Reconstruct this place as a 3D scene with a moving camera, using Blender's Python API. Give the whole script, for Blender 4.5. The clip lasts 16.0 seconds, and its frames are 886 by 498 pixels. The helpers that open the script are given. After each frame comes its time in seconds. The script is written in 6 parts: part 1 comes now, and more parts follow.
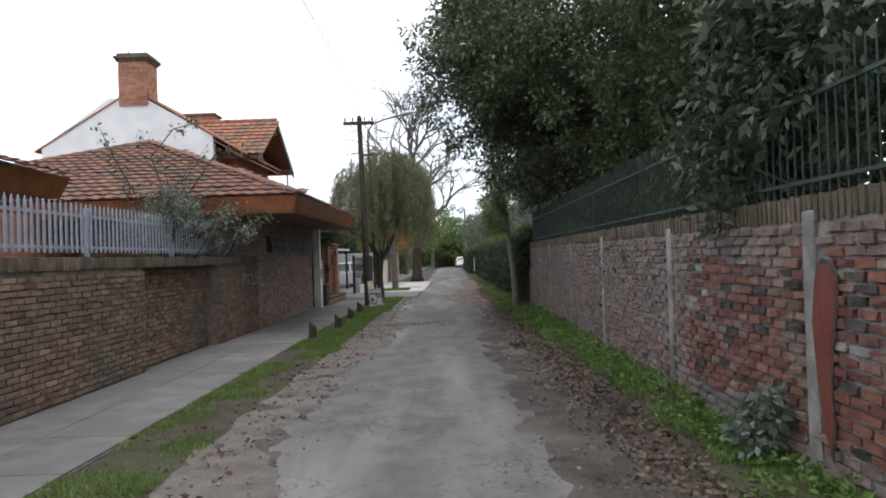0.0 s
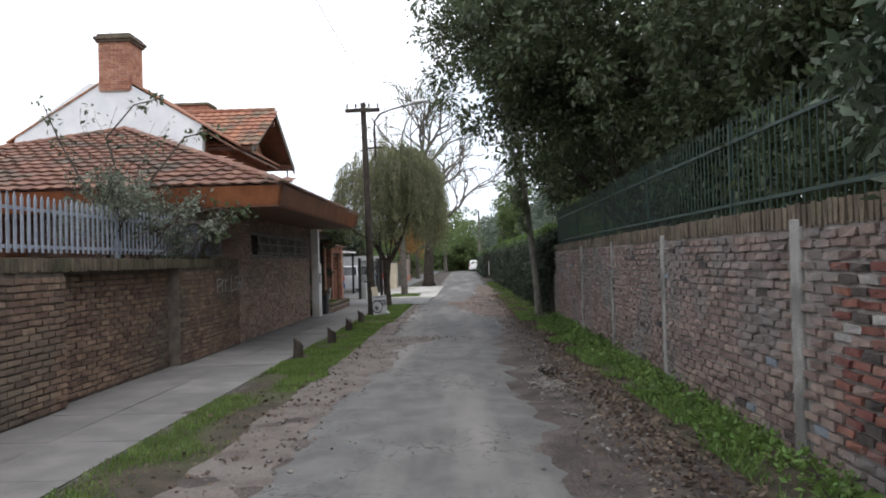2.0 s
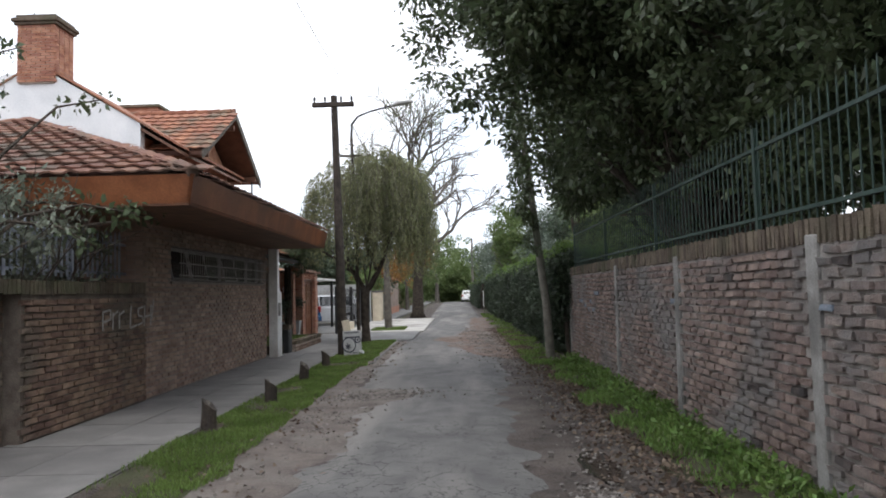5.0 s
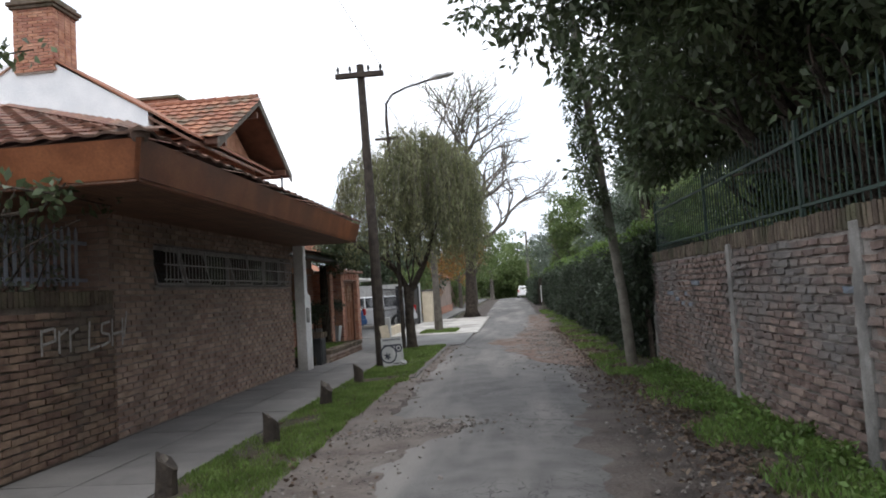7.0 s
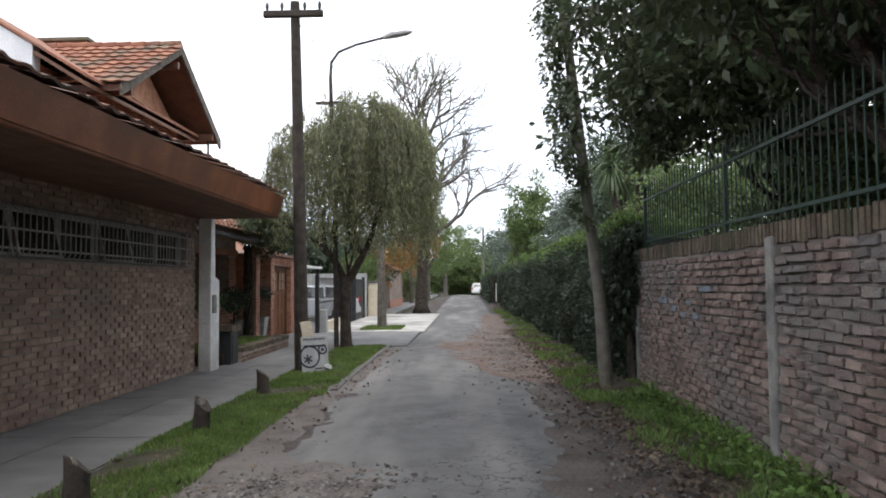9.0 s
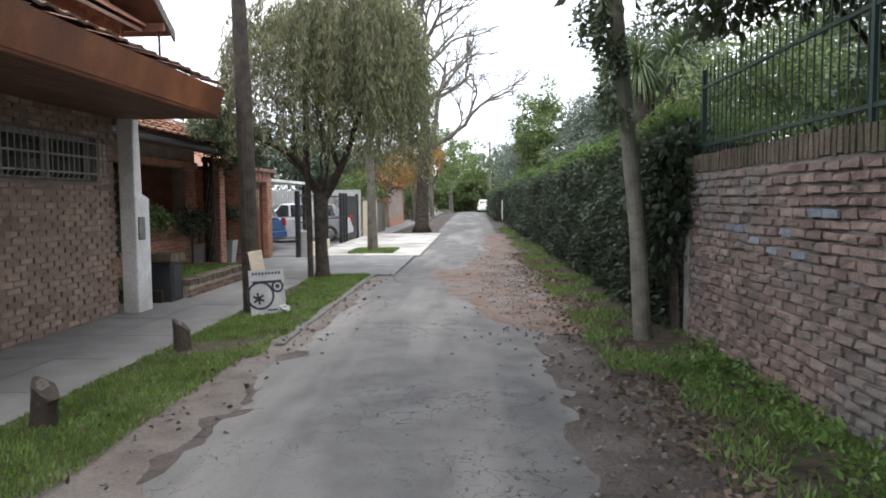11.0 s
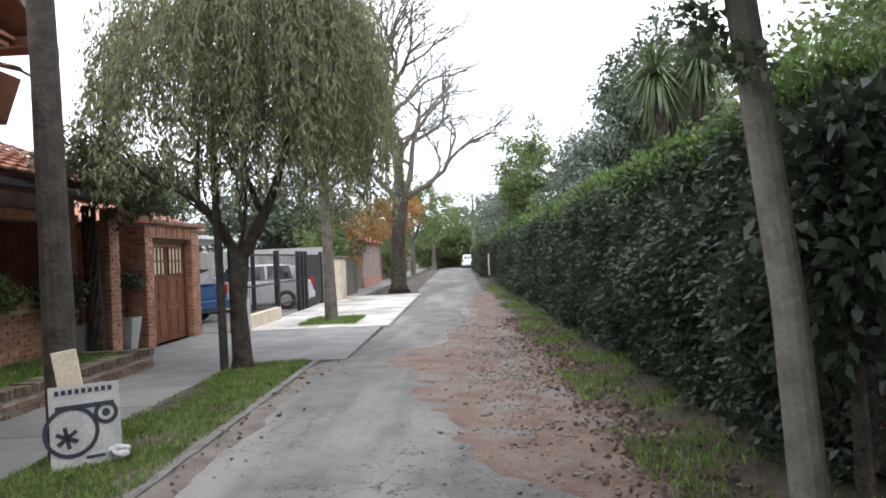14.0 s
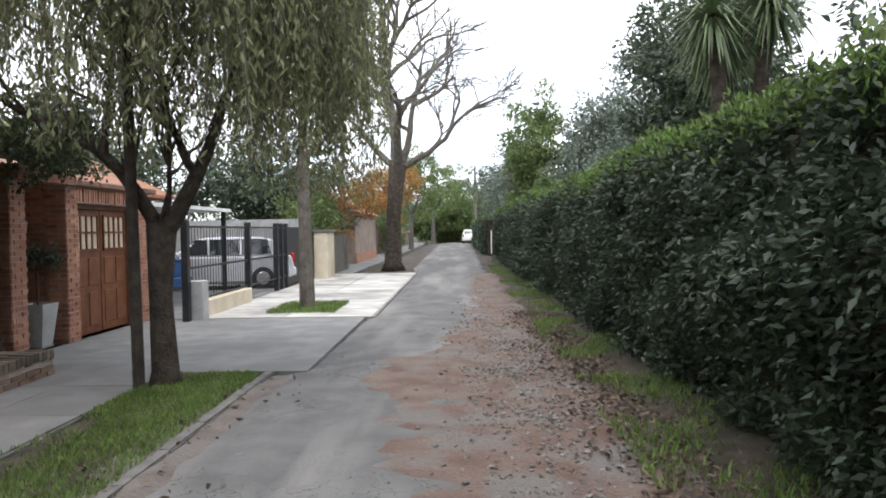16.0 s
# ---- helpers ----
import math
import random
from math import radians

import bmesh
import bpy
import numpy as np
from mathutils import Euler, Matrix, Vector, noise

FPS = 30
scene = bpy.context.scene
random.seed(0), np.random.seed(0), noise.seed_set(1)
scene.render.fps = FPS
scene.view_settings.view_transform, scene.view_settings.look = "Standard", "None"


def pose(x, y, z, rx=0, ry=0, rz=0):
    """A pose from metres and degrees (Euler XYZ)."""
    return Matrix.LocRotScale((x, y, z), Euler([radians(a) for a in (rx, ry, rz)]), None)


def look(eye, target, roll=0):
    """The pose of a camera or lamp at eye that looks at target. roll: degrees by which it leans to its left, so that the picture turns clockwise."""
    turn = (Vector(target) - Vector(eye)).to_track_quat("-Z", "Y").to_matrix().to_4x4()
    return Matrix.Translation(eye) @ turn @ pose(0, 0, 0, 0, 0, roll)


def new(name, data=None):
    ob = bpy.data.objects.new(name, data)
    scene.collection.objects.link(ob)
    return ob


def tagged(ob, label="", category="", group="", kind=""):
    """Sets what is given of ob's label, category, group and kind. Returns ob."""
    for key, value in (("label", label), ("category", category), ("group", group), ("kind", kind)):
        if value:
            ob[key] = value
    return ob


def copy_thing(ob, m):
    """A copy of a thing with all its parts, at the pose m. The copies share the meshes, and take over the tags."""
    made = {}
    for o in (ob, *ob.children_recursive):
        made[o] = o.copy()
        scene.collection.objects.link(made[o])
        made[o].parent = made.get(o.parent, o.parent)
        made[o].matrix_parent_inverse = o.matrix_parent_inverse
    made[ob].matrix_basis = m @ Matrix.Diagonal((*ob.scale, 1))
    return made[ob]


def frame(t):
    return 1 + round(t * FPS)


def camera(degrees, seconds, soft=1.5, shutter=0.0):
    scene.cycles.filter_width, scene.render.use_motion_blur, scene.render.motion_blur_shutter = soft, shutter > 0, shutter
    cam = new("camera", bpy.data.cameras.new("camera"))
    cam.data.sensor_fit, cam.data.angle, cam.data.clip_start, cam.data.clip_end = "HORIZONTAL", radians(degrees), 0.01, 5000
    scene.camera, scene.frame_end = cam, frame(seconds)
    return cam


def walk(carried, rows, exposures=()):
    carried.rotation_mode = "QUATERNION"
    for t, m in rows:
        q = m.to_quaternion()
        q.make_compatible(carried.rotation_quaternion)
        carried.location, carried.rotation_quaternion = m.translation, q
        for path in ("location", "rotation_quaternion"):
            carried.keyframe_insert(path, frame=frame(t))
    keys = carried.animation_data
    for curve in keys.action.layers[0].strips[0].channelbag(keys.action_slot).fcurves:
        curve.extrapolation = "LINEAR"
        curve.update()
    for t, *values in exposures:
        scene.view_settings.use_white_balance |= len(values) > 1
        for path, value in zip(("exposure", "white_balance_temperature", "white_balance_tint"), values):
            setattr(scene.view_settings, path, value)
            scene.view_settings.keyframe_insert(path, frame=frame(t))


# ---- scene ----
cam = camera(64.6, 16.0, soft=1.8)
PATH = [
    (0, (0.096, -0.014, 1.624), (0.072, 1.986, 1.646), -1.8),
    (0.5, (0.105, 0.628, 1.628), (0.079, 2.628, 1.659), -1.1),
    (1, (0.077, 1.229, 1.661), (0.062, 3.229, 1.651), -2.3),
    (1.5, (0.109, 1.885, 1.651), (0.018, 3.882, 1.663), -1.8),
    (2, (0.063, 2.557, 1.619), (0.002, 4.556, 1.652), -1.5),
    (2.5, (0.056, 3.206, 1.63), (0.008, 5.204, 1.678), -2.0),
    (3, (0.1, 3.874, 1.664), (-0.016, 5.871, 1.688), -0.7),
    (3.2, (0.091, 4.143, 1.646), (-0.019, 6.14, 1.688), -0.9),
    (5.3, (0.05, 6.854, 1.527), (0.026, 8.851, 1.647), -1.1),
    (5.5, (0.041, 7.12, 1.528), (0.027, 9.118, 1.6), -0.9),
    (6, (0.009, 7.777, 1.522), (0.076, 9.775, 1.598), -2.8),
    (6.5, (0.04, 8.458, 1.538), (-0.007, 10.448, 1.73), -2.4),
    (7, (0.043, 9.088, 1.525), (-0.147, 11.076, 1.644), -3.5),
    (7.5, (-0.032, 9.659, 1.524), (-0.381, 11.627, 1.609), -6.5),
    (8, (0.001, 10.305, 1.499), (-0.262, 12.287, 1.551), -1.2),
    (8.2, (0.009, 10.571, 1.498), (-0.136, 12.562, 1.605), -1.2),
    (10.3, (0.251, 13.423, 1.549), (0.208, 15.423, 1.529), -0.3),
    (10.5, (0.27, 13.684, 1.563), (0.197, 15.679, 1.452), -0.7),
    (11, (0.256, 14.321, 1.534), (0.166, 16.314, 1.395), -0.5),
    (11.5, (0.283, 14.969, 1.515), (0.119, 16.961, 1.461), -0.9),
    (12, (0.298, 15.624, 1.501), (0.144, 17.618, 1.444), -0.8),
    (12.5, (0.294, 16.294, 1.508), (0.246, 18.29, 1.399), -2.5),
    (13, (0.337, 16.983, 1.504), (0.226, 18.978, 1.409), -1.0),
    (13.5, (0.319, 17.636, 1.498), (0.28, 19.635, 1.431), -0.4),
    (14, (0.337, 18.308, 1.469), (0.292, 20.308, 1.49), -2.5),
    (14.5, (0.35, 18.965, 1.501), (0.301, 20.965, 1.513), -1.3),
    (15, (0.34, 19.627, 1.55), (0.337, 21.627, 1.53), -2.3),
    (15.5, (0.369, 20.27, 1.571), (0.245, 22.265, 1.512), -1.3),
    (16, (0.319, 20.91, 1.576), (0.272, 22.909, 1.521), -0.9),
]
walk(cam, [(t, look(eye, target, roll)) for t, eye, target, roll in PATH], [(0, 0.3), (3.2, 0.45), (7.4, 0.43), (8.2, 0.5), (10.3, 0.84), (10.7, 0.92), (11.4, 1.2), (12.5, 1.18), (14, 1.08), (15.2, 0.98), (16, 0.92)])

# ---- light ----
world = bpy.data.worlds.new("overcast_sky")
scene.world = world
world.use_nodes = True
wn, wl = world.node_tree.nodes, world.node_tree.links
wbg = wn["Background"]
wsky = wn.new("ShaderNodeTexSky")
wsky.sky_type, wsky.sun_disc = "NISHITA", False
wsky.sun_elevation, wsky.sun_rotation = radians(62), radians(125)
wsky.air_density, wsky.dust_density = 1.0, 4.0
wcoord = wn.new("ShaderNodeTexCoord")
wcloud = wn.new("ShaderNodeTexNoise")
wcloud.inputs["Scale"].default_value, wcloud.inputs["Detail"].default_value = 2.2, 5.0
wramp = wn.new("ShaderNodeValToRGB")
wramp.color_ramp.elements[0].position, wramp.color_ramp.elements[0].color = 0.33, (7.0, 8.0, 9.4, 1)
wramp.color_ramp.elements[1].position, wramp.color_ramp.elements[1].color = 0.47, (10.2, 10.5, 11.3, 1)
wmix = wn.new("ShaderNodeMix")
wmix.data_type = "RGBA"
wmix.inputs[0].default_value = 0.88
wl.new(wcoord.outputs["Generated"], wcloud.inputs["Vector"])
wl.new(wcloud.outputs["Fac"], wramp.inputs["Fac"])
wl.new(wsky.outputs[0], wmix.inputs[6])
wl.new(wramp.outputs["Color"], wmix.inputs[7])
wl.new(wmix.outputs[2], wbg.inputs["Color"])
wbg.inputs["Strength"].default_value = 0.128
sun_data = bpy.data.lights.new("sun", "SUN")
sun_data.energy, sun_data.angle, sun_data.color = 0.8, radians(25), (1.0, 0.985, 0.96)
sun_ob = new("sun", sun_data)
sun_ob.matrix_world = look((2, 2, 30), (0, 12, 0))


# ---- materials ----
def mat(name, a, b, scale=6.0, rough=0.8, bump=0.2, fine=60.0, island=0.0, metal=0.0, c=None, big=0.7, spec=0.4, dist=0.02, streak=None):
    """Two-scale procedural surface: a to b by noise, c in large stains, island: value shift per piece."""
    m = bpy.data.materials.new(name)
    m.use_nodes = True
    n, l = m.node_tree.nodes, m.node_tree.links
    bs = n["Principled BSDF"]
    bs.inputs["Roughness"].default_value, bs.inputs["Metallic"].default_value = rough, metal
    bs.inputs["Specular IOR Level"].default_value = spec
    geo = n.new("ShaderNodeNewGeometry")
    n1 = n.new("ShaderNodeTexNoise")
    n1.inputs["Scale"].default_value, n1.inputs["Detail"].default_value = scale, 6
    n2 = n.new("ShaderNodeTexNoise")
    n2.inputs["Scale"].default_value, n2.inputs["Detail"].default_value = fine, 3
    n3 = n.new("ShaderNodeTexNoise")
    n3.inputs["Scale"].default_value, n3.inputs["Detail"].default_value = big, 5
    for k in (n1, n2, n3):
        l.new(geo.outputs["Position"], k.inputs["Vector"])
    if streak:
        vm = n.new("ShaderNodeVectorMath")
        vm.operation = "MULTIPLY"
        vm.inputs[1].default_value = streak
        l.new(geo.outputs["Position"], vm.inputs[0])
        l.new(vm.outputs[0], n3.inputs["Vector"])
    r = n.new("ShaderNodeMapRange")
    r.inputs[1].default_value, r.inputs[2].default_value = 0.35, 0.65
    l.new(n1.outputs["Fac"], r.inputs[0])
    mx = n.new("ShaderNodeMix")
    mx.data_type = "RGBA"
    mx.inputs[6].default_value, mx.inputs[7].default_value = (*a, 1), (*b, 1)
    l.new(r.outputs[0], mx.inputs[0])
    col = mx.outputs[2]
    if c:
        r3 = n.new("ShaderNodeMapRange")
        r3.inputs[1].default_value, r3.inputs[2].default_value = 0.48, 0.64
        l.new(n3.outputs["Fac"], r3.inputs[0])
        m3 = n.new("ShaderNodeMix")
        m3.data_type = "RGBA"
        m3.inputs[7].default_value = (*c, 1)
        l.new(r3.outputs[0], m3.inputs[0])
        l.new(col, m3.inputs[6])
        col = m3.outputs[2]
    hsv = n.new("ShaderNodeHueSaturation")
    l.new(col, hsv.inputs["Color"])
    fm = n.new("ShaderNodeMath")
    fm.operation = "MULTIPLY_ADD"
    l.new(n2.outputs["Fac"], fm.inputs[0])
    fm.inputs[1].default_value, fm.inputs[2].default_value = 0.7, 0.65
    val = fm.outputs[0]
    if island:
        oi = n.new("ShaderNodeObjectInfo")
        ad = n.new("ShaderNodeMath")
        ad.operation = "ADD"
        l.new(oi.outputs["Random"], ad.inputs[0])
        l.new(geo.outputs["Random Per Island"], ad.inputs[1])
        fr = n.new("ShaderNodeMath")
        fr.operation = "FRACT"
        l.new(ad.outputs[0], fr.inputs[0])
        sc = n.new("ShaderNodeMath")
        sc.operation = "MULTIPLY_ADD"
        sc.inputs[1].default_value, sc.inputs[2].default_value = island, 1 - island / 2
        l.new(fr.outputs[0], sc.inputs[0])
        mu = n.new("ShaderNodeMath")
        mu.operation = "MULTIPLY"
        l.new(sc.outputs[0], mu.inputs[0])
        l.new(val, mu.inputs[1])
        val = mu.outputs[0]
        hu = n.new("ShaderNodeMath")
        hu.operation = "MULTIPLY_ADD"
        hu.inputs[1].default_value, hu.inputs[2].default_value = island * 0.04, 0.5 - island * 0.02
        l.new(fr.outputs[0], hu.inputs[0])
        l.new(hu.outputs[0], hsv.inputs["Hue"])
    l.new(val, hsv.inputs["Value"])
    l.new(hsv.outputs[0], bs.inputs["Base Color"])
    if bump:
        bp = n.new("ShaderNodeBump")
        bp.inputs["Strength"].default_value, bp.inputs["Distance"].default_value = bump, dist
        ah = n.new("ShaderNodeMath")
        ah.operation = "ADD"
        l.new(n1.outputs["Fac"], ah.inputs[0])
        l.new(n2.outputs["Fac"], ah.inputs[1])
        l.new(ah.outputs[0], bp.inputs["Height"])
        l.new(bp.outputs[0], bs.inputs["Normal"])
    return m


def leaf_mat(name, a, b, rough=0.45, trans=0.25):
    m = mat(name, a, b, 2.0, rough, 0, 30, island=0.7)
    n, l = m.node_tree.nodes, m.node_tree.links
    bs, out = n["Principled BSDF"], n["Material Output"]
    tr = n.new("ShaderNodeBsdfTranslucent")
    src = bs.inputs["Base Color"].links[0].from_socket
    l.new(src, tr.inputs["Color"])
    ms = n.new("ShaderNodeMixShader")
    ms.inputs[0].default_value = trans
    l.new(bs.outputs[0], ms.inputs[1])
    l.new(tr.outputs[0], ms.inputs[2])
    l.new(ms.outputs[0], out.inputs["Surface"])
    return m


def cracked(m, scale, width, depth):
    """Adds a net of fine dark cracks to a surface."""
    n, l = m.node_tree.nodes, m.node_tree.links
    bs = n["Principled BSDF"]
    geo = n.new("ShaderNodeNewGeometry")
    wob = n.new("ShaderNodeTexNoise")
    wob.inputs["Scale"].default_value, wob.inputs["Detail"].default_value = 4.5, 5
    l.new(geo.outputs["Position"], wob.inputs["Vector"])
    mixv = n.new("ShaderNodeMix")
    mixv.data_type = "RGBA"
    mixv.inputs[0].default_value = 0.4
    l.new(geo.outputs["Position"], mixv.inputs[6])
    l.new(wob.outputs["Color"], mixv.inputs[7])
    vo = n.new("ShaderNodeTexVoronoi")
    vo.feature = "DISTANCE_TO_EDGE"
    vo.inputs["Scale"].default_value = scale
    l.new(mixv.outputs[2], vo.inputs["Vector"])
    where = n.new("ShaderNodeTexNoise")
    where.inputs["Scale"].default_value, where.inputs["Detail"].default_value = 0.55, 3
    l.new(geo.outputs["Position"], where.inputs["Vector"])
    wr = n.new("ShaderNodeMapRange")
    wr.inputs[1].default_value, wr.inputs[2].default_value = 0.42, 0.6
    wr.inputs[3].default_value, wr.inputs[4].default_value = 0.0, width
    l.new(where.outputs["Fac"], wr.inputs[0])
    lt = n.new("ShaderNodeMath")
    lt.operation = "LESS_THAN"
    l.new(vo.outputs["Distance"], lt.inputs[0])
    l.new(wr.outputs[0], lt.inputs[1])
    old = bs.inputs["Base Color"].links[0].from_socket
    mx = n.new("ShaderNodeMix")
    mx.data_type = "RGBA"
    mx.inputs[7].default_value = (depth, depth, depth * 0.95, 1)
    l.new(lt.outputs[0], mx.inputs[0])
    l.new(old, mx.inputs[6])
    l.new(mx.outputs[2], bs.inputs["Base Color"])
    return m


M_ASPHALT = cracked(mat("asphalt", (0.1, 0.098, 0.096), (0.15, 0.146, 0.141), 2.2, 0.9, 0.7, 110, c=(0.215, 0.205, 0.192), big=0.8, dist=0.01, streak=(1.3, 0.2, 1.0)), 6.5, 0.022, 0.045)
M_MUD = mat("mud", (0.042, 0.034, 0.03), (0.09, 0.073, 0.063), 3.0, 0.85, 1.0, 25, c=(0.115, 0.097, 0.085), big=0.9, dist=0.05)
M_REDMUD = mat("red_earth", (0.125, 0.078, 0.06), (0.175, 0.13, 0.106), 2.6, 0.9, 1.0, 40, c=(0.155, 0.143, 0.132), big=1.3, dist=0.03)
M_HOLLOW = mat("dried_mud", (0.1, 0.083, 0.073), (0.165, 0.14, 0.124), 3.0, 0.88, 0.9, 35, c=(0.16, 0.142, 0.128), big=1.4, dist=0.03)
M_WATER = mat("muddy_water", (0.03, 0.025, 0.02), (0.04, 0.034, 0.028), 3.0, 0.06, 0, 40, spec=0.6)
M_SOIL = mat("soil", (0.035, 0.03, 0.02), (0.075, 0.06, 0.04), 5.0, 0.95, 0.8, 40, c=(0.06, 0.07, 0.03), dist=0.03)
M_CEMENT = mat("pavement_cement", (0.155, 0.155, 0.152), (0.215, 0.213, 0.208), 2.5, 0.9, 0.2, 90, island=0.18, c=(0.145, 0.143, 0.14), dist=0.006)
M_PAVE = mat("pavement_slab", (0.132, 0.127, 0.122), (0.182, 0.175, 0.168), 2.5, 0.9, 0.3, 90, island=0.25, c=(0.14, 0.135, 0.13), big=1.2, dist=0.008)
M_CONCRETE = mat("bright_concrete", (0.4, 0.385, 0.355), (0.53, 0.51, 0.475), 2.0, 0.9, 0.2, 80, island=0.25, c=(0.27, 0.255, 0.235), dist=0.006)
M_POST = mat("post_concrete", (0.21, 0.20, 0.185), (0.32, 0.31, 0.29), 7.0, 0.9, 0.5, 70, c=(0.15, 0.145, 0.135), big=2.0, dist=0.012)
M_KERB = mat("kerb_concrete", (0.105, 0.10, 0.092), (0.16, 0.153, 0.14), 6.0, 0.9, 0.4, 80, island=0.2, dist=0.01)
M_BRICK_R = mat("weathered_brick", (0.155, 0.112, 0.096), (0.27, 0.2, 0.17), 6.0, 0.9, 1.0, 60, island=0.4, c=(0.17, 0.157, 0.148), big=1.1, dist=0.012)
M_BRICK_RED = mat("red_sprayed_brick", (0.14, 0.05, 0.039), (0.22, 0.095, 0.07), 7.0, 0.85, 0.8, 70, island=0.5, c=(0.2, 0.13, 0.11), big=2.5, dist=0.012)
M_GRILLE = mat("worn_grille_paint", (0.24, 0.23, 0.22), (0.34, 0.325, 0.31), 8.0, 0.6, 0.1, 60, dist=0.002)
M_MORTAR_R = mat("rough_mortar", (0.19, 0.17, 0.155), (0.31, 0.285, 0.262), 6.0, 0.95, 0.8, 50, c=(0.12, 0.105, 0.095), big=1.0, dist=0.015)
M_BRICK_L = mat("brown_brick", (0.15, 0.095, 0.07), (0.25, 0.168, 0.125), 5.0, 0.88, 0.6, 70, island=0.5, c=(0.15, 0.12, 0.095), big=0.9, dist=0.012)
M_MORTAR_L = mat("brown_mortar", (0.095, 0.077, 0.065), (0.165, 0.137, 0.115), 6.0, 0.95, 0.6, 50, dist=0.012)
M_BRICK_H = mat("house_brick", (0.25, 0.172, 0.135), (0.39, 0.28, 0.225), 5.0, 0.85, 0.6, 70, island=0.45, c=(0.26, 0.195, 0.16), big=0.9, dist=0.012)
M_MORTAR_H = mat("house_mortar", (0.2, 0.165, 0.145), (0.29, 0.245, 0.215), 6.0, 0.95, 0.5, 50, dist=0.012)
M_BRICK_O = mat("orange_brick", (0.33, 0.145, 0.092), (0.45, 0.24, 0.168), 5.0, 0.85, 0.4, 70, island=0.4, dist=0.01)
M_MORTAR_O = mat("light_mortar", (0.32, 0.26, 0.22), (0.43, 0.36, 0.31), 6.0, 0.95, 0.4, 50, dist=0.01)
M_SOLDIER = mat("mossy_coping_brick", (0.10, 0.078, 0.058), (0.17, 0.135, 0.10), 6.0, 0.95, 0.8, 60, island=0.5, c=(0.085, 0.08, 0.05), big=1.5, dist=0.015)
M_TILE = mat("clay_roof_tile", (0.25, 0.105, 0.065), (0.34, 0.155, 0.095), 4.0, 0.85, 0.4, 50, island=0.32, c=(0.16, 0.12, 0.085), big=1.2, dist=0.01)
M_TILE_DULL = mat("lichen_roof_tile", (0.16, 0.082, 0.06), (0.225, 0.115, 0.082), 4.0, 0.9, 0.4, 50, island=0.3, c=(0.12, 0.095, 0.075), big=1.2, dist=0.01)
M_WOOD = mat("varnished_wood", (0.20, 0.07, 0.025), (0.30, 0.115, 0.045), 3.0, 0.45, 0.15, 40, island=0.2, c=(0.16, 0.06, 0.025), dist=0.004)
M_SOFFIT = mat("dark_soffit_wood", (0.12, 0.06, 0.038), (0.18, 0.092, 0.058), 4.0, 0.6, 0.2, 40, island=0.3, dist=0.004)
M_DOOR = mat("door_wood", (0.135, 0.05, 0.024), (0.2, 0.08, 0.037), 4.0, 0.5, 0.2, 60, island=0.2, dist=0.004)
M_WHITE = mat("white_plaster", (0.68, 0.70, 0.72), (0.78, 0.79, 0.80), 1.5, 0.9, 0.15, 40, c=(0.60, 0.62, 0.64), big=0.5, dist=0.01)
M_WHITE_POST = mat("white_paint", (0.68, 0.68, 0.66), (0.8, 0.8, 0.78), 5.0, 0.8, 0.15, 40, c=(0.5, 0.49, 0.46), dist=0.006)
M_CREAM = mat("cream_plaster", (0.55, 0.48, 0.36), (0.66, 0.58, 0.45), 3.0, 0.9, 0.15, 40, c=(0.5, 0.42, 0.31), dist=0.006)
M_FARWALL = mat("dull_pink_plaster", (0.27, 0.205, 0.17), (0.36, 0.28, 0.235), 2.0, 0.9, 0.15, 40, c=(0.24, 0.19, 0.16), dist=0.006)
M_IRON = mat("dark_green_iron", (0.02, 0.04, 0.032), (0.032, 0.06, 0.047), 8.0, 0.55, 0.1, 60, dist=0.002)
M_BLACK = mat("black_iron", (0.014, 0.015, 0.017), (0.028, 0.029, 0.032), 8.0, 0.5, 0.1, 60, dist=0.002)
M_BLUEGREY = mat("blue_grey_painted_steel", (0.26, 0.29, 0.36), (0.36, 0.39, 0.45), 8.0, 0.6, 0.1, 60, island=0.2, dist=0.002)
M_POLE = mat("creosoted_timber", (0.030, 0.024, 0.020), (0.06, 0.048, 0.038), 8.0, 0.85, 0.8, 30, dist=0.015)
M_POLE_PALE = mat("grey_bare_timber", (0.12, 0.11, 0.092), (0.19, 0.175, 0.145), 7.0, 0.9, 0.6, 40, c=(0.085, 0.09, 0.065), dist=0.012)
M_BARK = mat("bark", (0.032, 0.025, 0.019), (0.08, 0.063, 0.049), 9.0, 0.95, 1.0, 40, dist=0.03)
M_BARK_GREY = mat("grey_bark", (0.09, 0.08, 0.068), (0.16, 0.142, 0.12), 6.0, 0.95, 0.9, 30, dist=0.03)
M_LEAF_DARK = leaf_mat("dark_glossy_leaf", (0.058, 0.08, 0.04), (0.112, 0.142, 0.072), 0.36, 0.33)
M_LEAF_SHRUB = leaf_mat("grey_green_leaf", (0.055, 0.08, 0.048), (0.098, 0.128, 0.08), 0.4, 0.2)
M_LEAF_GREY = leaf_mat("pale_grey_leaf", (0.1, 0.118, 0.085), (0.185, 0.205, 0.155), 0.5, 0.25)
M_LEAF_HEDGE = leaf_mat("hedge_leaf", (0.034, 0.05, 0.029), (0.062, 0.085, 0.05), 0.4, 0.25)
M_LEAF_TIP = leaf_mat("young_hedge_leaf", (0.1, 0.165, 0.038), (0.15, 0.225, 0.06), 0.5, 0.35)
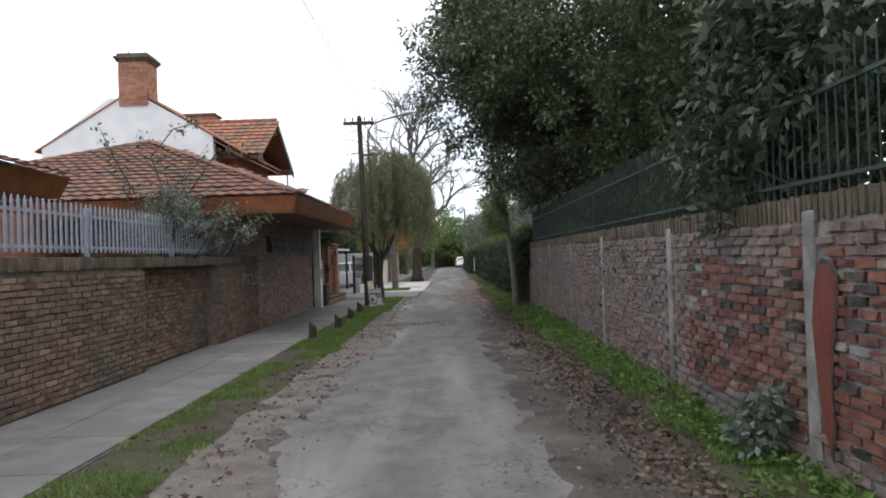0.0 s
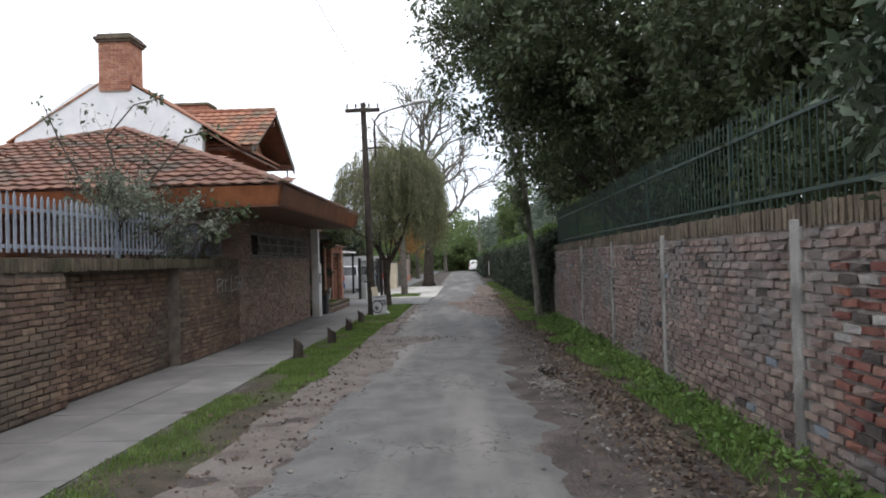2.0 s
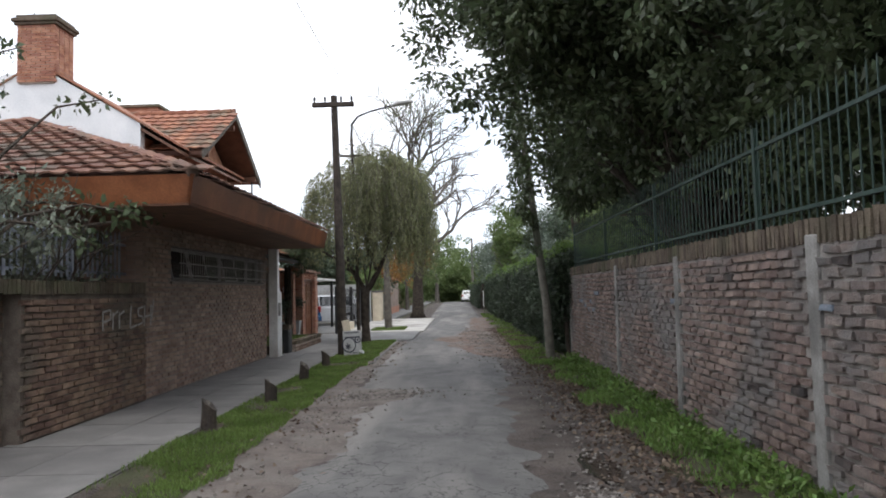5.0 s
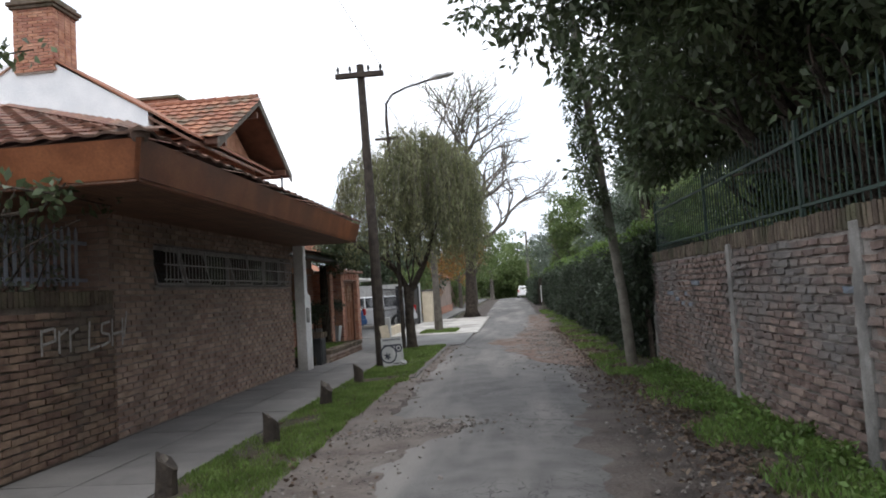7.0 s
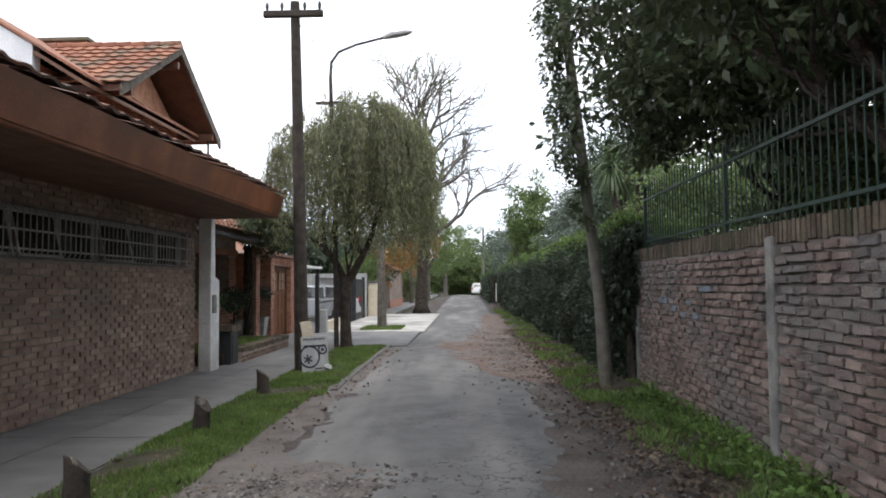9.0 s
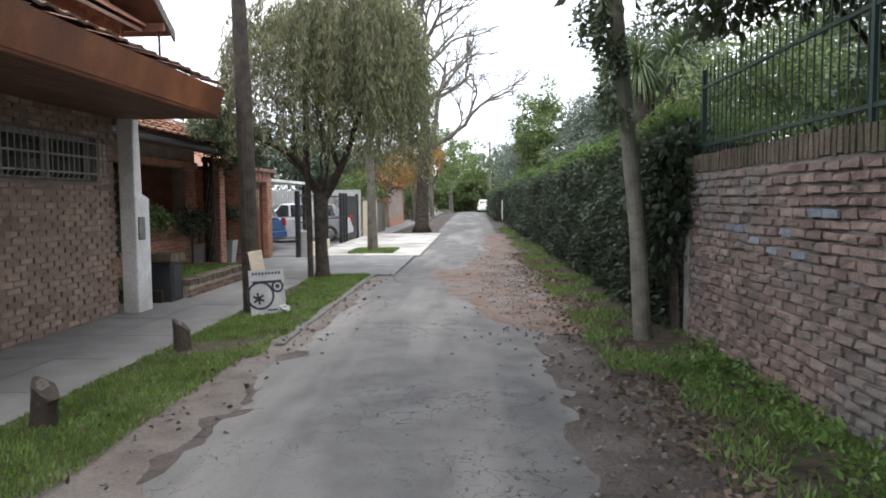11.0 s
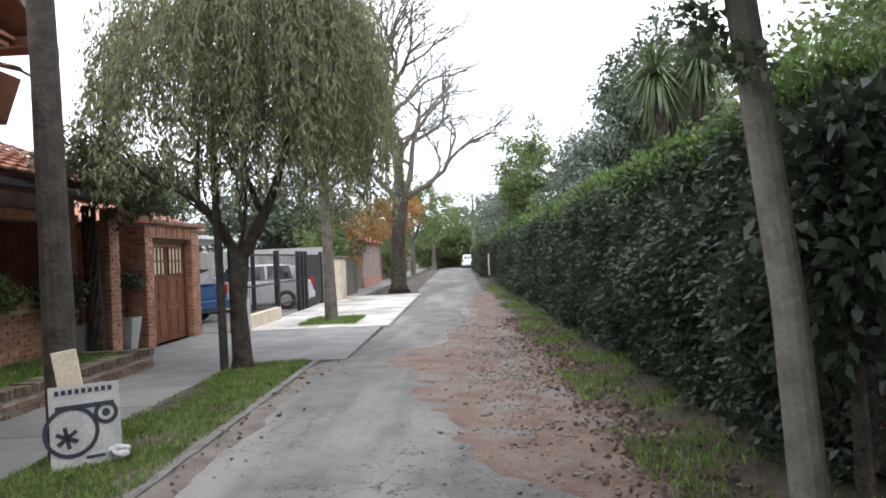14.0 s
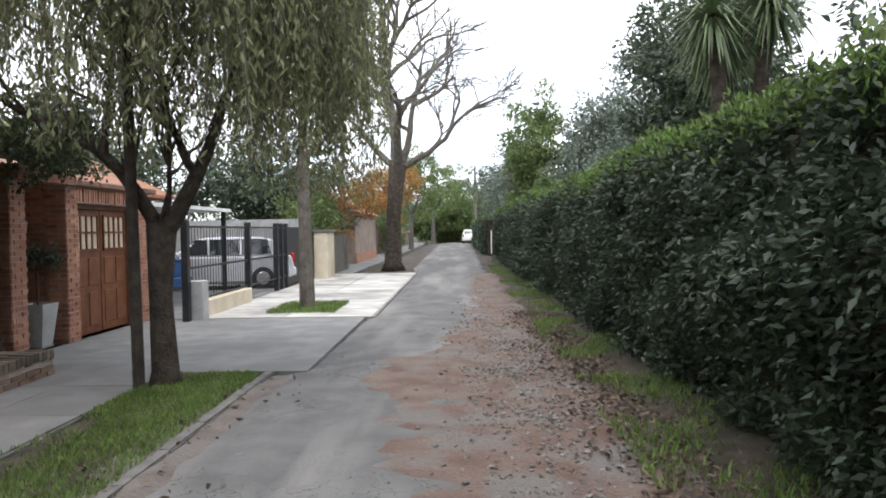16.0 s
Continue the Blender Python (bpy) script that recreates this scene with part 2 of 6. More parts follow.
M_WEED = leaf_mat("weed_leaf", (0.09, 0.155, 0.034), (0.155, 0.24, 0.062), 0.55, 0.3)
M_LEAF_WILLOW = leaf_mat("willow_leaf", (0.17, 0.19, 0.09), (0.275, 0.285, 0.15), 0.5, 0.48)
M_LEAF_LIGHT = leaf_mat("light_green_leaf", (0.10, 0.15, 0.05), (0.17, 0.22, 0.08), 0.5, 0.35)
M_LEAF_PALM = leaf_mat("palm_blade", (0.075, 0.115, 0.05), (0.14, 0.18, 0.085), 0.42, 0.25)
M_LEAF_AUTUMN = leaf_mat("autumn_leaf", (0.28, 0.12, 0.04), (0.36, 0.22, 0.07), 0.6, 0.35)
M_LEAF_BLUE = leaf_mat("blue_green_needle", (0.11, 0.145, 0.11), (0.18, 0.215, 0.17), 0.6, 0.2)
M_GRASS = leaf_mat("grass_blade", (0.1, 0.16, 0.034), (0.175, 0.25, 0.068), 0.6, 0.35)
M_DRYLEAF = leaf_mat("fallen_leaf", (0.085, 0.06, 0.045), (0.165, 0.122, 0.092), 0.8, 0.1)
M_STONE = mat("loose_stone", (0.12, 0.105, 0.095), (0.21, 0.193, 0.178), 20.0, 0.9, 0.4, 80, island=0.6, dist=0.005)
M_PALE = mat("pale_board", (0.33, 0.335, 0.33), (0.41, 0.415, 0.405), 4.0, 0.6, 0.1, 40, dist=0.003)
M_INK = mat("dark_print", (0.02, 0.022, 0.035), (0.03, 0.033, 0.05), 8.0, 0.7, 0, 40)
M_GREYBIN = mat("dark_plastic", (0.03, 0.033, 0.035), (0.05, 0.053, 0.056), 8.0, 0.5, 0.1, 60, dist=0.003)
M_CHALK = mat("chalk_paint", (0.26, 0.245, 0.23), (0.37, 0.355, 0.335), 12.0, 0.9, 0.1, 60)
M_SCRAWL = mat("pale_scrawl_paint", (0.3, 0.285, 0.27), (0.42, 0.4, 0.38), 14.0, 0.9, 0.1, 60)
M_BLUEPAINT = mat("blue_spray_paint", (0.15, 0.18, 0.22), (0.22, 0.24, 0.265), 12.0, 0.9, 0.1, 60)
M_REDPAINT = mat("red_spray_paint", (0.13, 0.03, 0.021), (0.18, 0.048, 0.033), 6.0, 0.75, 0.4, 60, c=(0.16, 0.05, 0.035), big=3.0, dist=0.01)
M_BLACKPAINT = mat("black_spray_paint", (0.035, 0.03, 0.029), (0.09, 0.072, 0.065), 10.0, 0.85, 0.3, 60, dist=0.006)
M_SILVER = mat("silver_car_paint", (0.5, 0.51, 0.53), (0.56, 0.57, 0.59), 3.0, 0.25, 0, 40, metal=0.2)
M_BLUECAR = mat("blue_car_paint", (0.03, 0.09, 0.22), (0.04, 0.11, 0.25), 3.0, 0.25, 0, 40, metal=0.3)
M_WHITECAR = mat("white_car_paint", (0.75, 0.75, 0.75), (0.8, 0.8, 0.8), 3.0, 0.3, 0, 40)
M_RUBBER = mat("rubber", (0.015, 0.015, 0.015), (0.025, 0.025, 0.025), 20.0, 0.8, 0.1, 60)
M_GLASS = mat("dark_glass", (0.015, 0.018, 0.02), (0.02, 0.024, 0.027), 3.0, 0.05, 0, 40, spec=0.9)
M_REDLAMP = mat("red_lamp_glass", (0.35, 0.02, 0.02), (0.4, 0.03, 0.03), 3.0, 0.2, 0, 40)
M_CHROME = mat("zinc_steel", (0.4, 0.4, 0.4), (0.5, 0.5, 0.5), 8.0, 0.4, 0.05, 40, metal=0.8)


# ---- mesh helpers ----
class Shape:
    """Collects vertices and faces of one mesh."""

    def __init__(self):
        self.v, self.f, self.smooth = [], [], False

    def poly(self, pts):
        k = len(self.v)
        self.v += [tuple(p) for p in pts]
        self.f.append(tuple(range(k, k + len(pts))))
        return self

    def box(self, x0, x1, y0, y1, z0, z1, j=0.0, m=None):
        k = len(self.v)
        for z in (z0, z1):
            for x, y in ((x0, y0), (x1, y0), (x1, y1), (x0, y1)):
                p = Vector((x, y, z))
                if j:
                    p += Vector((random.uniform(-j, j), random.uniform(-j, j), random.uniform(-j, j)))
                if m is not None:
                    p = m @ p
                self.v.append(tuple(p))
        for q in ((0, 3, 2, 1), (4, 5, 6, 7), (0, 1, 5, 4), (1, 2, 6, 5), (2, 3, 7, 6), (3, 0, 4, 7)):
            self.f.append(tuple(k + i for i in q))
        return self

    def tube(self, pts, radii, n=8, caps=True):
        pts = [Vector(p) for p in pts]
        k = len(self.v)
        for i, p in enumerate(pts):
            d = (pts[min(i + 1, len(pts) - 1)] - pts[max(i - 1, 0)]).normalized()
            a = d.cross(Vector((0.13, 0.9, 0.21) if abs(d.y) < 0.8 else (1, 0.1, 0))).normalized()
            b = d.cross(a)
            r = radii[i] if hasattr(radii, "__len__") else radii
            for s in range(n):
                w = 2 * math.pi * s / n
                self.v.append(tuple(p + a * (r * math.cos(w)) + b * (r * math.sin(w))))
        for i in range(len(pts) - 1):
            for s in range(n):
                self.f.append((k + i * n + s, k + i * n + (s + 1) % n, k + (i + 1) * n + (s + 1) % n, k + (i + 1) * n + s))
        if caps:
            self.f.append(tuple(k + s for s in reversed(range(n))))
            self.f.append(tuple(k + (len(pts) - 1) * n + s for s in range(n)))
        return self

    def prism(self, outline, axis, a0, a1):
        """Extrudes an outline of (u, w) along x, y or z from a0 to a1."""
        def put(u, w, a):
            return {"x": (a, u, w), "y": (u, a, w), "z": (u, w, a)}[axis]
        k, n = len(self.v), len(outline)
        self.v += [put(u, w, a0) for u, w in outline] + [put(u, w, a1) for u, w in outline]
        self.f += [tuple(range(k + n - 1, k - 1, -1)), tuple(range(k + n, k + 2 * n))]
        self.f += [(k + i, k + (i + 1) % n, k + n + (i + 1) % n, k + n + i) for i in range(n)]
        return self

    def mesh(self, name, material):
        me = bpy.data.meshes.new(name)
        me.from_pydata(self.v, [], self.f)
        me.materials.append(material)
        bm = bmesh.new()
        bm.from_mesh(me)
        bmesh.ops.recalc_face_normals(bm, faces=bm.faces)
        bm.to_mesh(me)
        bm.free()
        if self.smooth:
            me.polygons.foreach_set("use_smooth", [True] * len(me.polygons))
        return me


def bevelled(shape, name, material, width=0.008):
    me = shape.mesh(name, material)
    bm = bmesh.new()
    bm.from_mesh(me)
    bmesh.ops.bevel(bm, geom=list(bm.edges), offset=width, segments=1, affect="EDGES", clamp_overlap=True)
    bm.to_mesh(me)
    bm.free()
    return me


def part(name, shape, material, parent=None, label="", kind="", bevel=0.0):
    me = shape if isinstance(shape, bpy.types.Mesh) else (bevelled(shape, name, material, bevel) if bevel else shape.mesh(name, material))
    ob = new(name, me)
    if parent is not None:
        ob.parent = parent
    return tagged(ob, label, kind=kind)


def thing(name, label, category, group="", kind="", at=(0, 0, 0)):
    ob = new(name)
    ob.location = at
    ob.empty_display_size = 0.1
    return tagged(ob, label, category, group, kind)


def structure(name, shape, material, label, category):
    return tagged(new(name, shape.mesh(name, material)), label, category, kind="structure")


def leaf_mesh(name, pts, dirs, size, material, aspect=0.45, seed=1, spread=0.35):
    """Many small folded leaves: at pts, along dirs."""
    g = np.random.default_rng(seed)
    pts, dirs = np.asarray(pts, float), np.asarray(dirs, float)
    n = len(pts)
    dirs = dirs / (np.linalg.norm(dirs, axis=1, keepdims=True) + 1e-9)
    up = g.normal(size=(n, 3)) + np.array([0, 0, 0.5])
    side = np.cross(dirs, up)
    side /= np.linalg.norm(side, axis=1, keepdims=True) + 1e-9
    nor = np.cross(side, dirs)
    s = size * (1 + g.uniform(-spread, spread, (n, 1)))
    base, tip = pts, pts + dirs * s - nor * s * 0.12
    mid = pts + dirs * s * 0.45 + nor * s * 0.06
    lft, rgt = mid + side * s * aspect * 0.5, mid - side * s * aspect * 0.5
    v = np.stack([base, rgt, tip, lft], 1).reshape(-1, 3)
    me = bpy.data.meshes.new(name)
    me.vertices.add(4 * n)
    me.vertices.foreach_set("co", v.ravel())
    me.loops.add(4 * n)
    me.loops.foreach_set("vertex_index", np.arange(4 * n))
    me.polygons.add(n)
    me.polygons.foreach_set("loop_start", np.arange(0, 4 * n, 4))
    me.update(calc_edges=True)
    me.materials.append(material)
    return me


def grow(shape, start, direction, length, radius, depth, tips, rng, spread=0.6, up=0.15, shrink=0.72, kids=(2, 3), wob=0.12):
    """A branch with its own branches; the ends are gathered in tips."""
    p, d = Vector(start), Vector(direction).normalized()
    pts, radii = [p.copy()], [radius]
    k = 5
    for i in range(k):
        d = (d + Vector((rng.gauss(0, wob), rng.gauss(0, wob), rng.gauss(0, wob) + up * 0.3))).normalized()
        p = p + d * (length / k)
        pts.append(p.copy())
        radii.append(radius * (1 - 0.45 * (i + 1) / k))
    shape.tube(pts, radii, 8 if radius > 0.06 else 5 if radius > 0.02 else 4, caps=False)
    if depth == 0:
        tips.extend((q, d.copy()) for q in pts[2:])
        return
    for c in range(rng.randint(*kids)):
        q = pts[rng.randint(3, k)]
        nd = (d + Vector((rng.gauss(0, spread), rng.gauss(0, spread), rng.gauss(0, spread * 0.6) + up))).normalized()
        grow(shape, q, nd, length * shrink * rng.uniform(0.8, 1.15), radius * 0.55 * rng.uniform(0.85, 1.1), depth - 1, tips, rng, spread, up, shrink, kids, wob)


def clump_points(centers, radius, count, seed, flat=0.8, shell=0.5):
    """Leaf points in clumps about the centres, denser near the clump's skin."""
    g = np.random.default_rng(seed)
    c = np.asarray(centers, float)
    idx = g.integers(0, len(c), count)
    d = g.normal(size=(count, 3))
    d /= np.linalg.norm(d, axis=1, keepdims=True)
    r = radius * (shell + (1 - shell) * g.random((count, 1))) * g.uniform(0.6, 1.15, (count, 1))
    p = c[idx] + d * r * np.array([1, 1, flat])
    return p, d + g.normal(size=(count, 3)) * 0.7 + np.array([0, 0, -0.35])


def blob_centres(centre, half, count, seed, lump=0.25):
    """Clump centres filling an uneven ellipsoid."""
    g = np.random.default_rng(seed)
    d = g.normal(size=(count, 3))
    d /= np.linalg.norm(d, axis=1, keepdims=True)
    r = g.random((count, 1)) ** 0.45 * (1 + lump * np.sin(3 * d[:, :1] * 2 + 5 * d[:, 1:2]) * np.cos(4 * d[:, 2:]))
    return np.asarray(centre) + d * r * np.asarray(half)


def brick_face(parent, x, face, y0, y1, z0, z1, material, skip=(), near=(0, 0), pitch=0.083, length=0.225, height=0.056, proud=0.012, jit=0.004, axis="y", paint=None, gap=0.01, ragged=0.0):
    """Running-bond bricks on a plane: 300 near ones as parts, the rest joined."""
    rests, kinds, count = {}, {}, 0
    row, z = 0, z0 + height / 2 + 0.01
    while z + height / 2 <= z1:
        y = y0 + (row % 2) * length / 2 - length * 0.25
        while y < y1 + length / 2:
            a, b = max(y - length / 2 + gap + random.uniform(-ragged, ragged), y0), min(y + length / 2 - gap + random.uniform(-ragged, ragged), y1)
            c = (a + b) / 2
            if b - a > 0.05 and not any(s0 < c < s1 and t0 < z < t1 for s0, s1, t0, t1 in skip):
                whole = b - a > length - 2 * gap - 0.01 - ragged
                dz = random.uniform(-0.004, 0.004) - ragged / 2 * math.sin(c * 1.3 + row * 0.4)
                if axis == "y":
                    m = pose(x, c, z + dz, random.uniform(-1.2, 1.2), 0, 0 if face > 0 else 180)
                else:
                    m = pose(c, x, z + dz, 0, random.uniform(-1, 1), 90 if face > 0 else -90)
                mt = (paint(c, z) if paint else None) or material
                if mt.name not in kinds:
                    kinds[mt.name] = [Shape().box(-0.03, proud + random.uniform(-0.005, 0.005), -length / 2 + gap, length / 2 - gap, -height / 2, height / 2, jit).mesh("brick", mt) for i in range(6)]
                if whole and near[0] < c < near[1] and count < 300:
                    ob = new("brick", kinds[mt.name][random.randrange(6)])
                    ob.parent, ob.matrix_basis = parent, m
                    count += 1
                else:
                    rests.setdefault(mt.name, (mt, Shape()))[1].box(-0.03, proud + random.uniform(-0.004, 0.004), -(b - a) / 2, (b - a) / 2, -height / 2, height / 2, jit, m)
            y += length
        row, z = row + 1, z + pitch
    for mt, rest in rests.values():
        part("bricks", rest, mt, parent, kind="stuff")


def soldier_row(parent, x0, x1, y0, y1, z0, z1, material, pitch=0.075, name="coping_brick", cap=300, gap=0.014):
    rest, y, count = Shape(), y0, 0
    me = Shape().box(x0, x1, 0, pitch - gap, 0, z1 - z0, 0.004).mesh(name, material)
    while y < y1 - pitch:
        dz = random.uniform(-0.012, 0.008)
        if count < cap:
            ob = new(name, me)
            ob.parent, ob.location = parent, (random.uniform(-0.008, 0.008), y, z0 + dz)
            count += 1
        else:
            rest.box(x0, x1, y, y + pitch - gap, z0 + dz, z1 + dz, 0.004)
        y += pitch
    if rest.v:
        part("coping_bricks", rest, material, parent, kind="stuff")


def wob(y, k, amp):
    return amp * (noise.noise((y * 0.9, k, 0.3)) + 0.6 * noise.noise((y * 2.7, k, 1.7)))


def strip(y0, y1, left, right, z, step=0.2, cols=6, bumpy=0.0, crown=0.0, sink=0.0):
    """A ground strip between two edge functions of y."""
    s, ny = Shape(), int((y1 - y0) / step) + 1
    for i in range(ny):
        y = y0 + (y1 - y0) * i / (ny - 1)
        a, b = left(y), right(y)
        for j in range(cols + 1):
            x = a + (b - a) * j / cols
            h = z(x, y) if callable(z) else z
            h += crown * (1 - abs(2 * j / cols - 1) ** 3)
            h -= sink * max(abs(2 * j / cols - 1) ** 5, max(0, 1 - (y - y0) / 0.4), max(0, 1 - (y1 - y) / 0.4))
            s.v.append((x, y, h + bumpy * noise.noise((x * 2.2, y * 2.2, 3.1))))
    for i in range(ny - 1):
        for j in range(cols):
            k = i * (cols + 1) + j
            s.f.append((k, k + 1, k + cols + 2, k + cols + 1))
    s.smooth = True
    return s


def lerp_rows(rows, y):
    """Piecewise-linear value at y from (y, value) rows."""
    if y <= rows[0][0]:
        return rows[0][1]
    for (a, u), (b, w) in zip(rows, rows[1:]):
        if y <= b:
            return u + (w - u) * (y - a) / (b - a)
    return rows[-1][1]


# ---- ground ----
EDGE_L = [(0, -1.35), (5, -1.4), (6.2, -1.7), (7.5, -1.78), (9.6, -1.66), (12.1, -1.52), (15, -1.5), (19, -1.75), (21.5, -1.8), (24, -1.76), (28.6, -1.72), (29, -1.42), (33.5, -1.36), (34, -1.25), (46, -1.25), (50, -1.6), (80, -1.8)]
EDGE_R = [(0, 1.02), (5, 1.03), (8.4, 0.95), (12.8, 0.76), (14.2, 0.84), (16.5, 0.93), (19, 1.08), (22, 1.12), (25, 0.8), (30, 0.85), (40, 1.2), (80, 1.5)]


def road_l(y):
    return lerp_rows(EDGE_L, y) + (wob(y, 2.0, 0.16) if y < 22 else 0)


def road_r(y):
    return lerp_rows(EDGE_R, y) + wob(y, 7.0, 0.17) + 0.05 * noise.noise((y * 7, 2.2, 0.0))


def dip(x, y):
    """A shallow pothole broken into the lane."""
    return 0.06 * math.exp(-(abs(x + 1.22) / 0.34) ** 4 - (abs(y - 13.6) / 0.28) ** 4)


def road_z(x, y):
    """Height of the cambered lane, and of the flat ground beside it."""
    a, b = road_l(y), road_r(y)
    j = (x - a) / (b - a)
    return max(0.004, -0.03 + 0.065 * (1 - min(1, abs(2 * j - 1)) ** 3)) - dip(x, y)


ground = structure("ground", Shape().poly([(-400, -400, -0.09), (400, -400, -0.09), (400, 400, -0.09), (-400, 400, -0.09)]), M_SOIL, "bare dark soil under the whole street", "ground")
def mud_z(x, y):
    """Rutted, trampled mud beside the lane."""
    rut = 0.035 * math.exp(-((x - 1.35 - 0.08 * math.sin(y * 0.7)) / 0.11) ** 2) if x > 0 else 0.0
    return -0.008 - rut - dip(x, y) - 0.035 * min(1, max(0, (y - 21.5) / 1.5)) * min(1, max(0, (1.9 - x) / 0.4)) + 0.03 * noise.noise((x * 2.2, y * 2.0, 3.1)) + 0.014 * noise.noise((x * 7, y * 5, 1.3))


verge_mud = structure("ground_verge", strip(-12, 130, lambda y: -3.1, lambda y: 2.7, mud_z, 0.12, 48), M_MUD, "wet dark mud along the broken asphalt edges", "ground")
road = structure("road", strip(-12, 130, road_l, road_r, lambda x, y: -0.03 - dip(x, y), 0.12, 24, 0.01, 0.065), M_ASPHALT, "cracked worn grey asphalt lane with crumbling edges", "road")
RED_L = [(22.4, 1.2), (23.3, 0.3), (24.2, 0.36), (25, -0.02), (26.4, -0.25), (27.6, -0.45), (28.4, -0.7), (29.2, -0.5), (30.2, 0.05), (32, 0.35), (36, 0.6), (46, 0.95)]
red_patch = structure("road_repair", strip(22.4, 46, lambda y: lerp_rows(RED_L, y) + wob(y * 1.5, 11.0, 0.22) - 0.2 + 0.1 * noise.noise((y * 4, 4.4, 0)), lambda y: 1.6 + wob(y, 13.0, 0.2), lambda x, y: road_z(x, y) + 0.01 + 0.016 * noise.noise((x * 4, y * 4, 6)) + 0.016 * noise.noise((x * 1.3, y * 1.1, 2)), 0.08, 24, sink=0.03), M_REDMUD, "reddish earth and rubble filling the broken lane edge", "ground")
HOLLOW_R = [(12.6, -1.45), (13.2, -1.08), (14.4, -1.08), (15.6, -1.0), (16.3, -0.75), (16.8, -0.45), (17.3, -0.6), (17.9, -1.65)]
side_patch = structure("road_hollow", strip(12.6, 17.9, lambda y: -2.2, lambda y: lerp_rows(HOLLOW_R, y) + 0.1 + wob(y * 1.6, 15.0, 0.12), lambda x, y: road_z(x, y) + 0.007 + 0.016 * noise.noise((x * 3, y * 3, 6)), 0.07, 20, sink=0.03), M_HOLLOW, "brown muddy hollow worn into the asphalt side", "ground")
dirt_strip = structure("ground_dirt", strip(-12, 28.6, lambda y: -2.25, lambda y: min(road_l(y) + 0.22, -1.2) + wob(y * 1.6, 21.0, 0.14), lambda x, y: road_z(x, y) + 0.005 + 0.02 * noise.noise((x * 3, y * 2.5, 9)), 0.08, 16, sink=0.03), M_HOLLOW, "trodden brown dirt between grass and asphalt", "ground")
puddle = structure("water_puddle", strip(12.0, 13.1, lambda y: 1.24 - 0.17 * math.sqrt(max(0.01, 1 - ((y - 12.55) / 0.56) ** 2)) + wob(y * 3, 3, 0.05), lambda y: 1.27 + 0.12 * math.sqrt(max(0.01, 1 - ((y - 12.55) / 0.56) ** 2)) + wob(y * 3, 8, 0.05), 0.012, 0.05, 6), M_WATER, "shallow dark puddle lying in a muddy rut", "puddle")
grass_soil_l = structure("verge_soil", strip(-12, 28.7, lambda y: -2.95, lambda y: -2.0 + wob(y, 5, 0.15) if y < 21.6 else -1.95, -0.015, 0.25, 8, 0.02, 0.035), M_SOIL, "dark soil strip under the roadside grass", "ground")
grass_soil_r = structure("verge_soil_wall", strip(-12, 60, lambda y: lerp_rows([(0, 1.95), (14, 1.75), (24, 1.5), (60, 1.7)], y) + wob(y, 9, 0.15), lambda y: 3.2, lambda x, y: -0.04 + 0.1 * max(0, min(1, (x - 1.6) / 0.7)), 0.25, 6, 0.04), M_SOIL, "dark soil strip at the foot of the wall and hedge", "ground")

# ---- pavement, kerb, driveways ----
pavement = structure("pavement", Shape().box(-5.2, -2.98, -12, 28.6, -0.08, -0.005), M_KERB, "grey cement pavement beside the brick wall", "pavement")
y, i = -10.0, 0
while y < 28.2:
    for a, b in ((-4.74, -3.88), (-3.87, -3.0)):
        part("slab", Shape().box(a, b, y, y + 1.18, -0.03, 0.012, 0.003), M_PAVE, pavement)
    y += 1.19
driveway = structure("driveway", Shape().box(-5.4, -1.42, 28.75, 33.6, -0.08, 0.008), M_CEMENT, "plain grey cement driveway crossing to the garage", "driveway")
white_drive = structure("driveway_concrete", Shape().box(-4.6, -1.25, 33.6, 46.5, -0.08, 0.012), M_POST, "pale concrete driveway before the black gate", "driveway")
for k in range(10):
    for a, b in ((-4.5, -2.95), (-2.9, -1.3)):
        part("slab", Shape().box(a, b, 33.62 + k * 1.3, 34.86 + k * 1.3, -0.02, 0.024, 0.003), M_CONCRETE, white_drive)
path_far = structure("pavement_far", Shape().box(-5.5, -3.6, 46.6, 110, -0.08, 0.03), M_CEMENT, "far grey pavement beyond the driveway", "pavement")
yard = structure("pavement_yard", Shape().box(-12, -4.62, 33.6, 42, -0.08, 0.02), M_CEMENT, "cement yard behind the black gate", "yard")
kerb = structure("kerb", Shape().box(-1.88, -1.77, 21.6, 28.74, -0.08, 0.015), M_KERB, "low concrete kerb along the grass", "kerb")
for k in range(10):
    part("kerb_stone", Shape().box(-1.86, -1.78, 21.6 + k * 0.71, 22.3 + k * 0.71, -0.06, 0.03, 0.006), M_KERB, kerb)

# ---- wall along the lane, plant side ----
WR = 2.56
wall_right = structure("wall_right", Shape().box(WR, WR + 0.2, -9, 22.0, -0.1, 1.80), M_MORTAR_R, "long weathered brick boundary wall with concrete posts", "wall")
POSTS_R = (-1.7, 1.6, 4.8, 7.88, 11.4, 14.45, 17.45, 21.93)
for p in POSTS_R:
    part("concrete_post", Shape().box(WR - 0.035, WR + 0.1, p - 0.075, p + 0.075, -0.1, 1.86, 0.006), M_POST, wall_right, "rough grey concrete post", bevel=0.012)


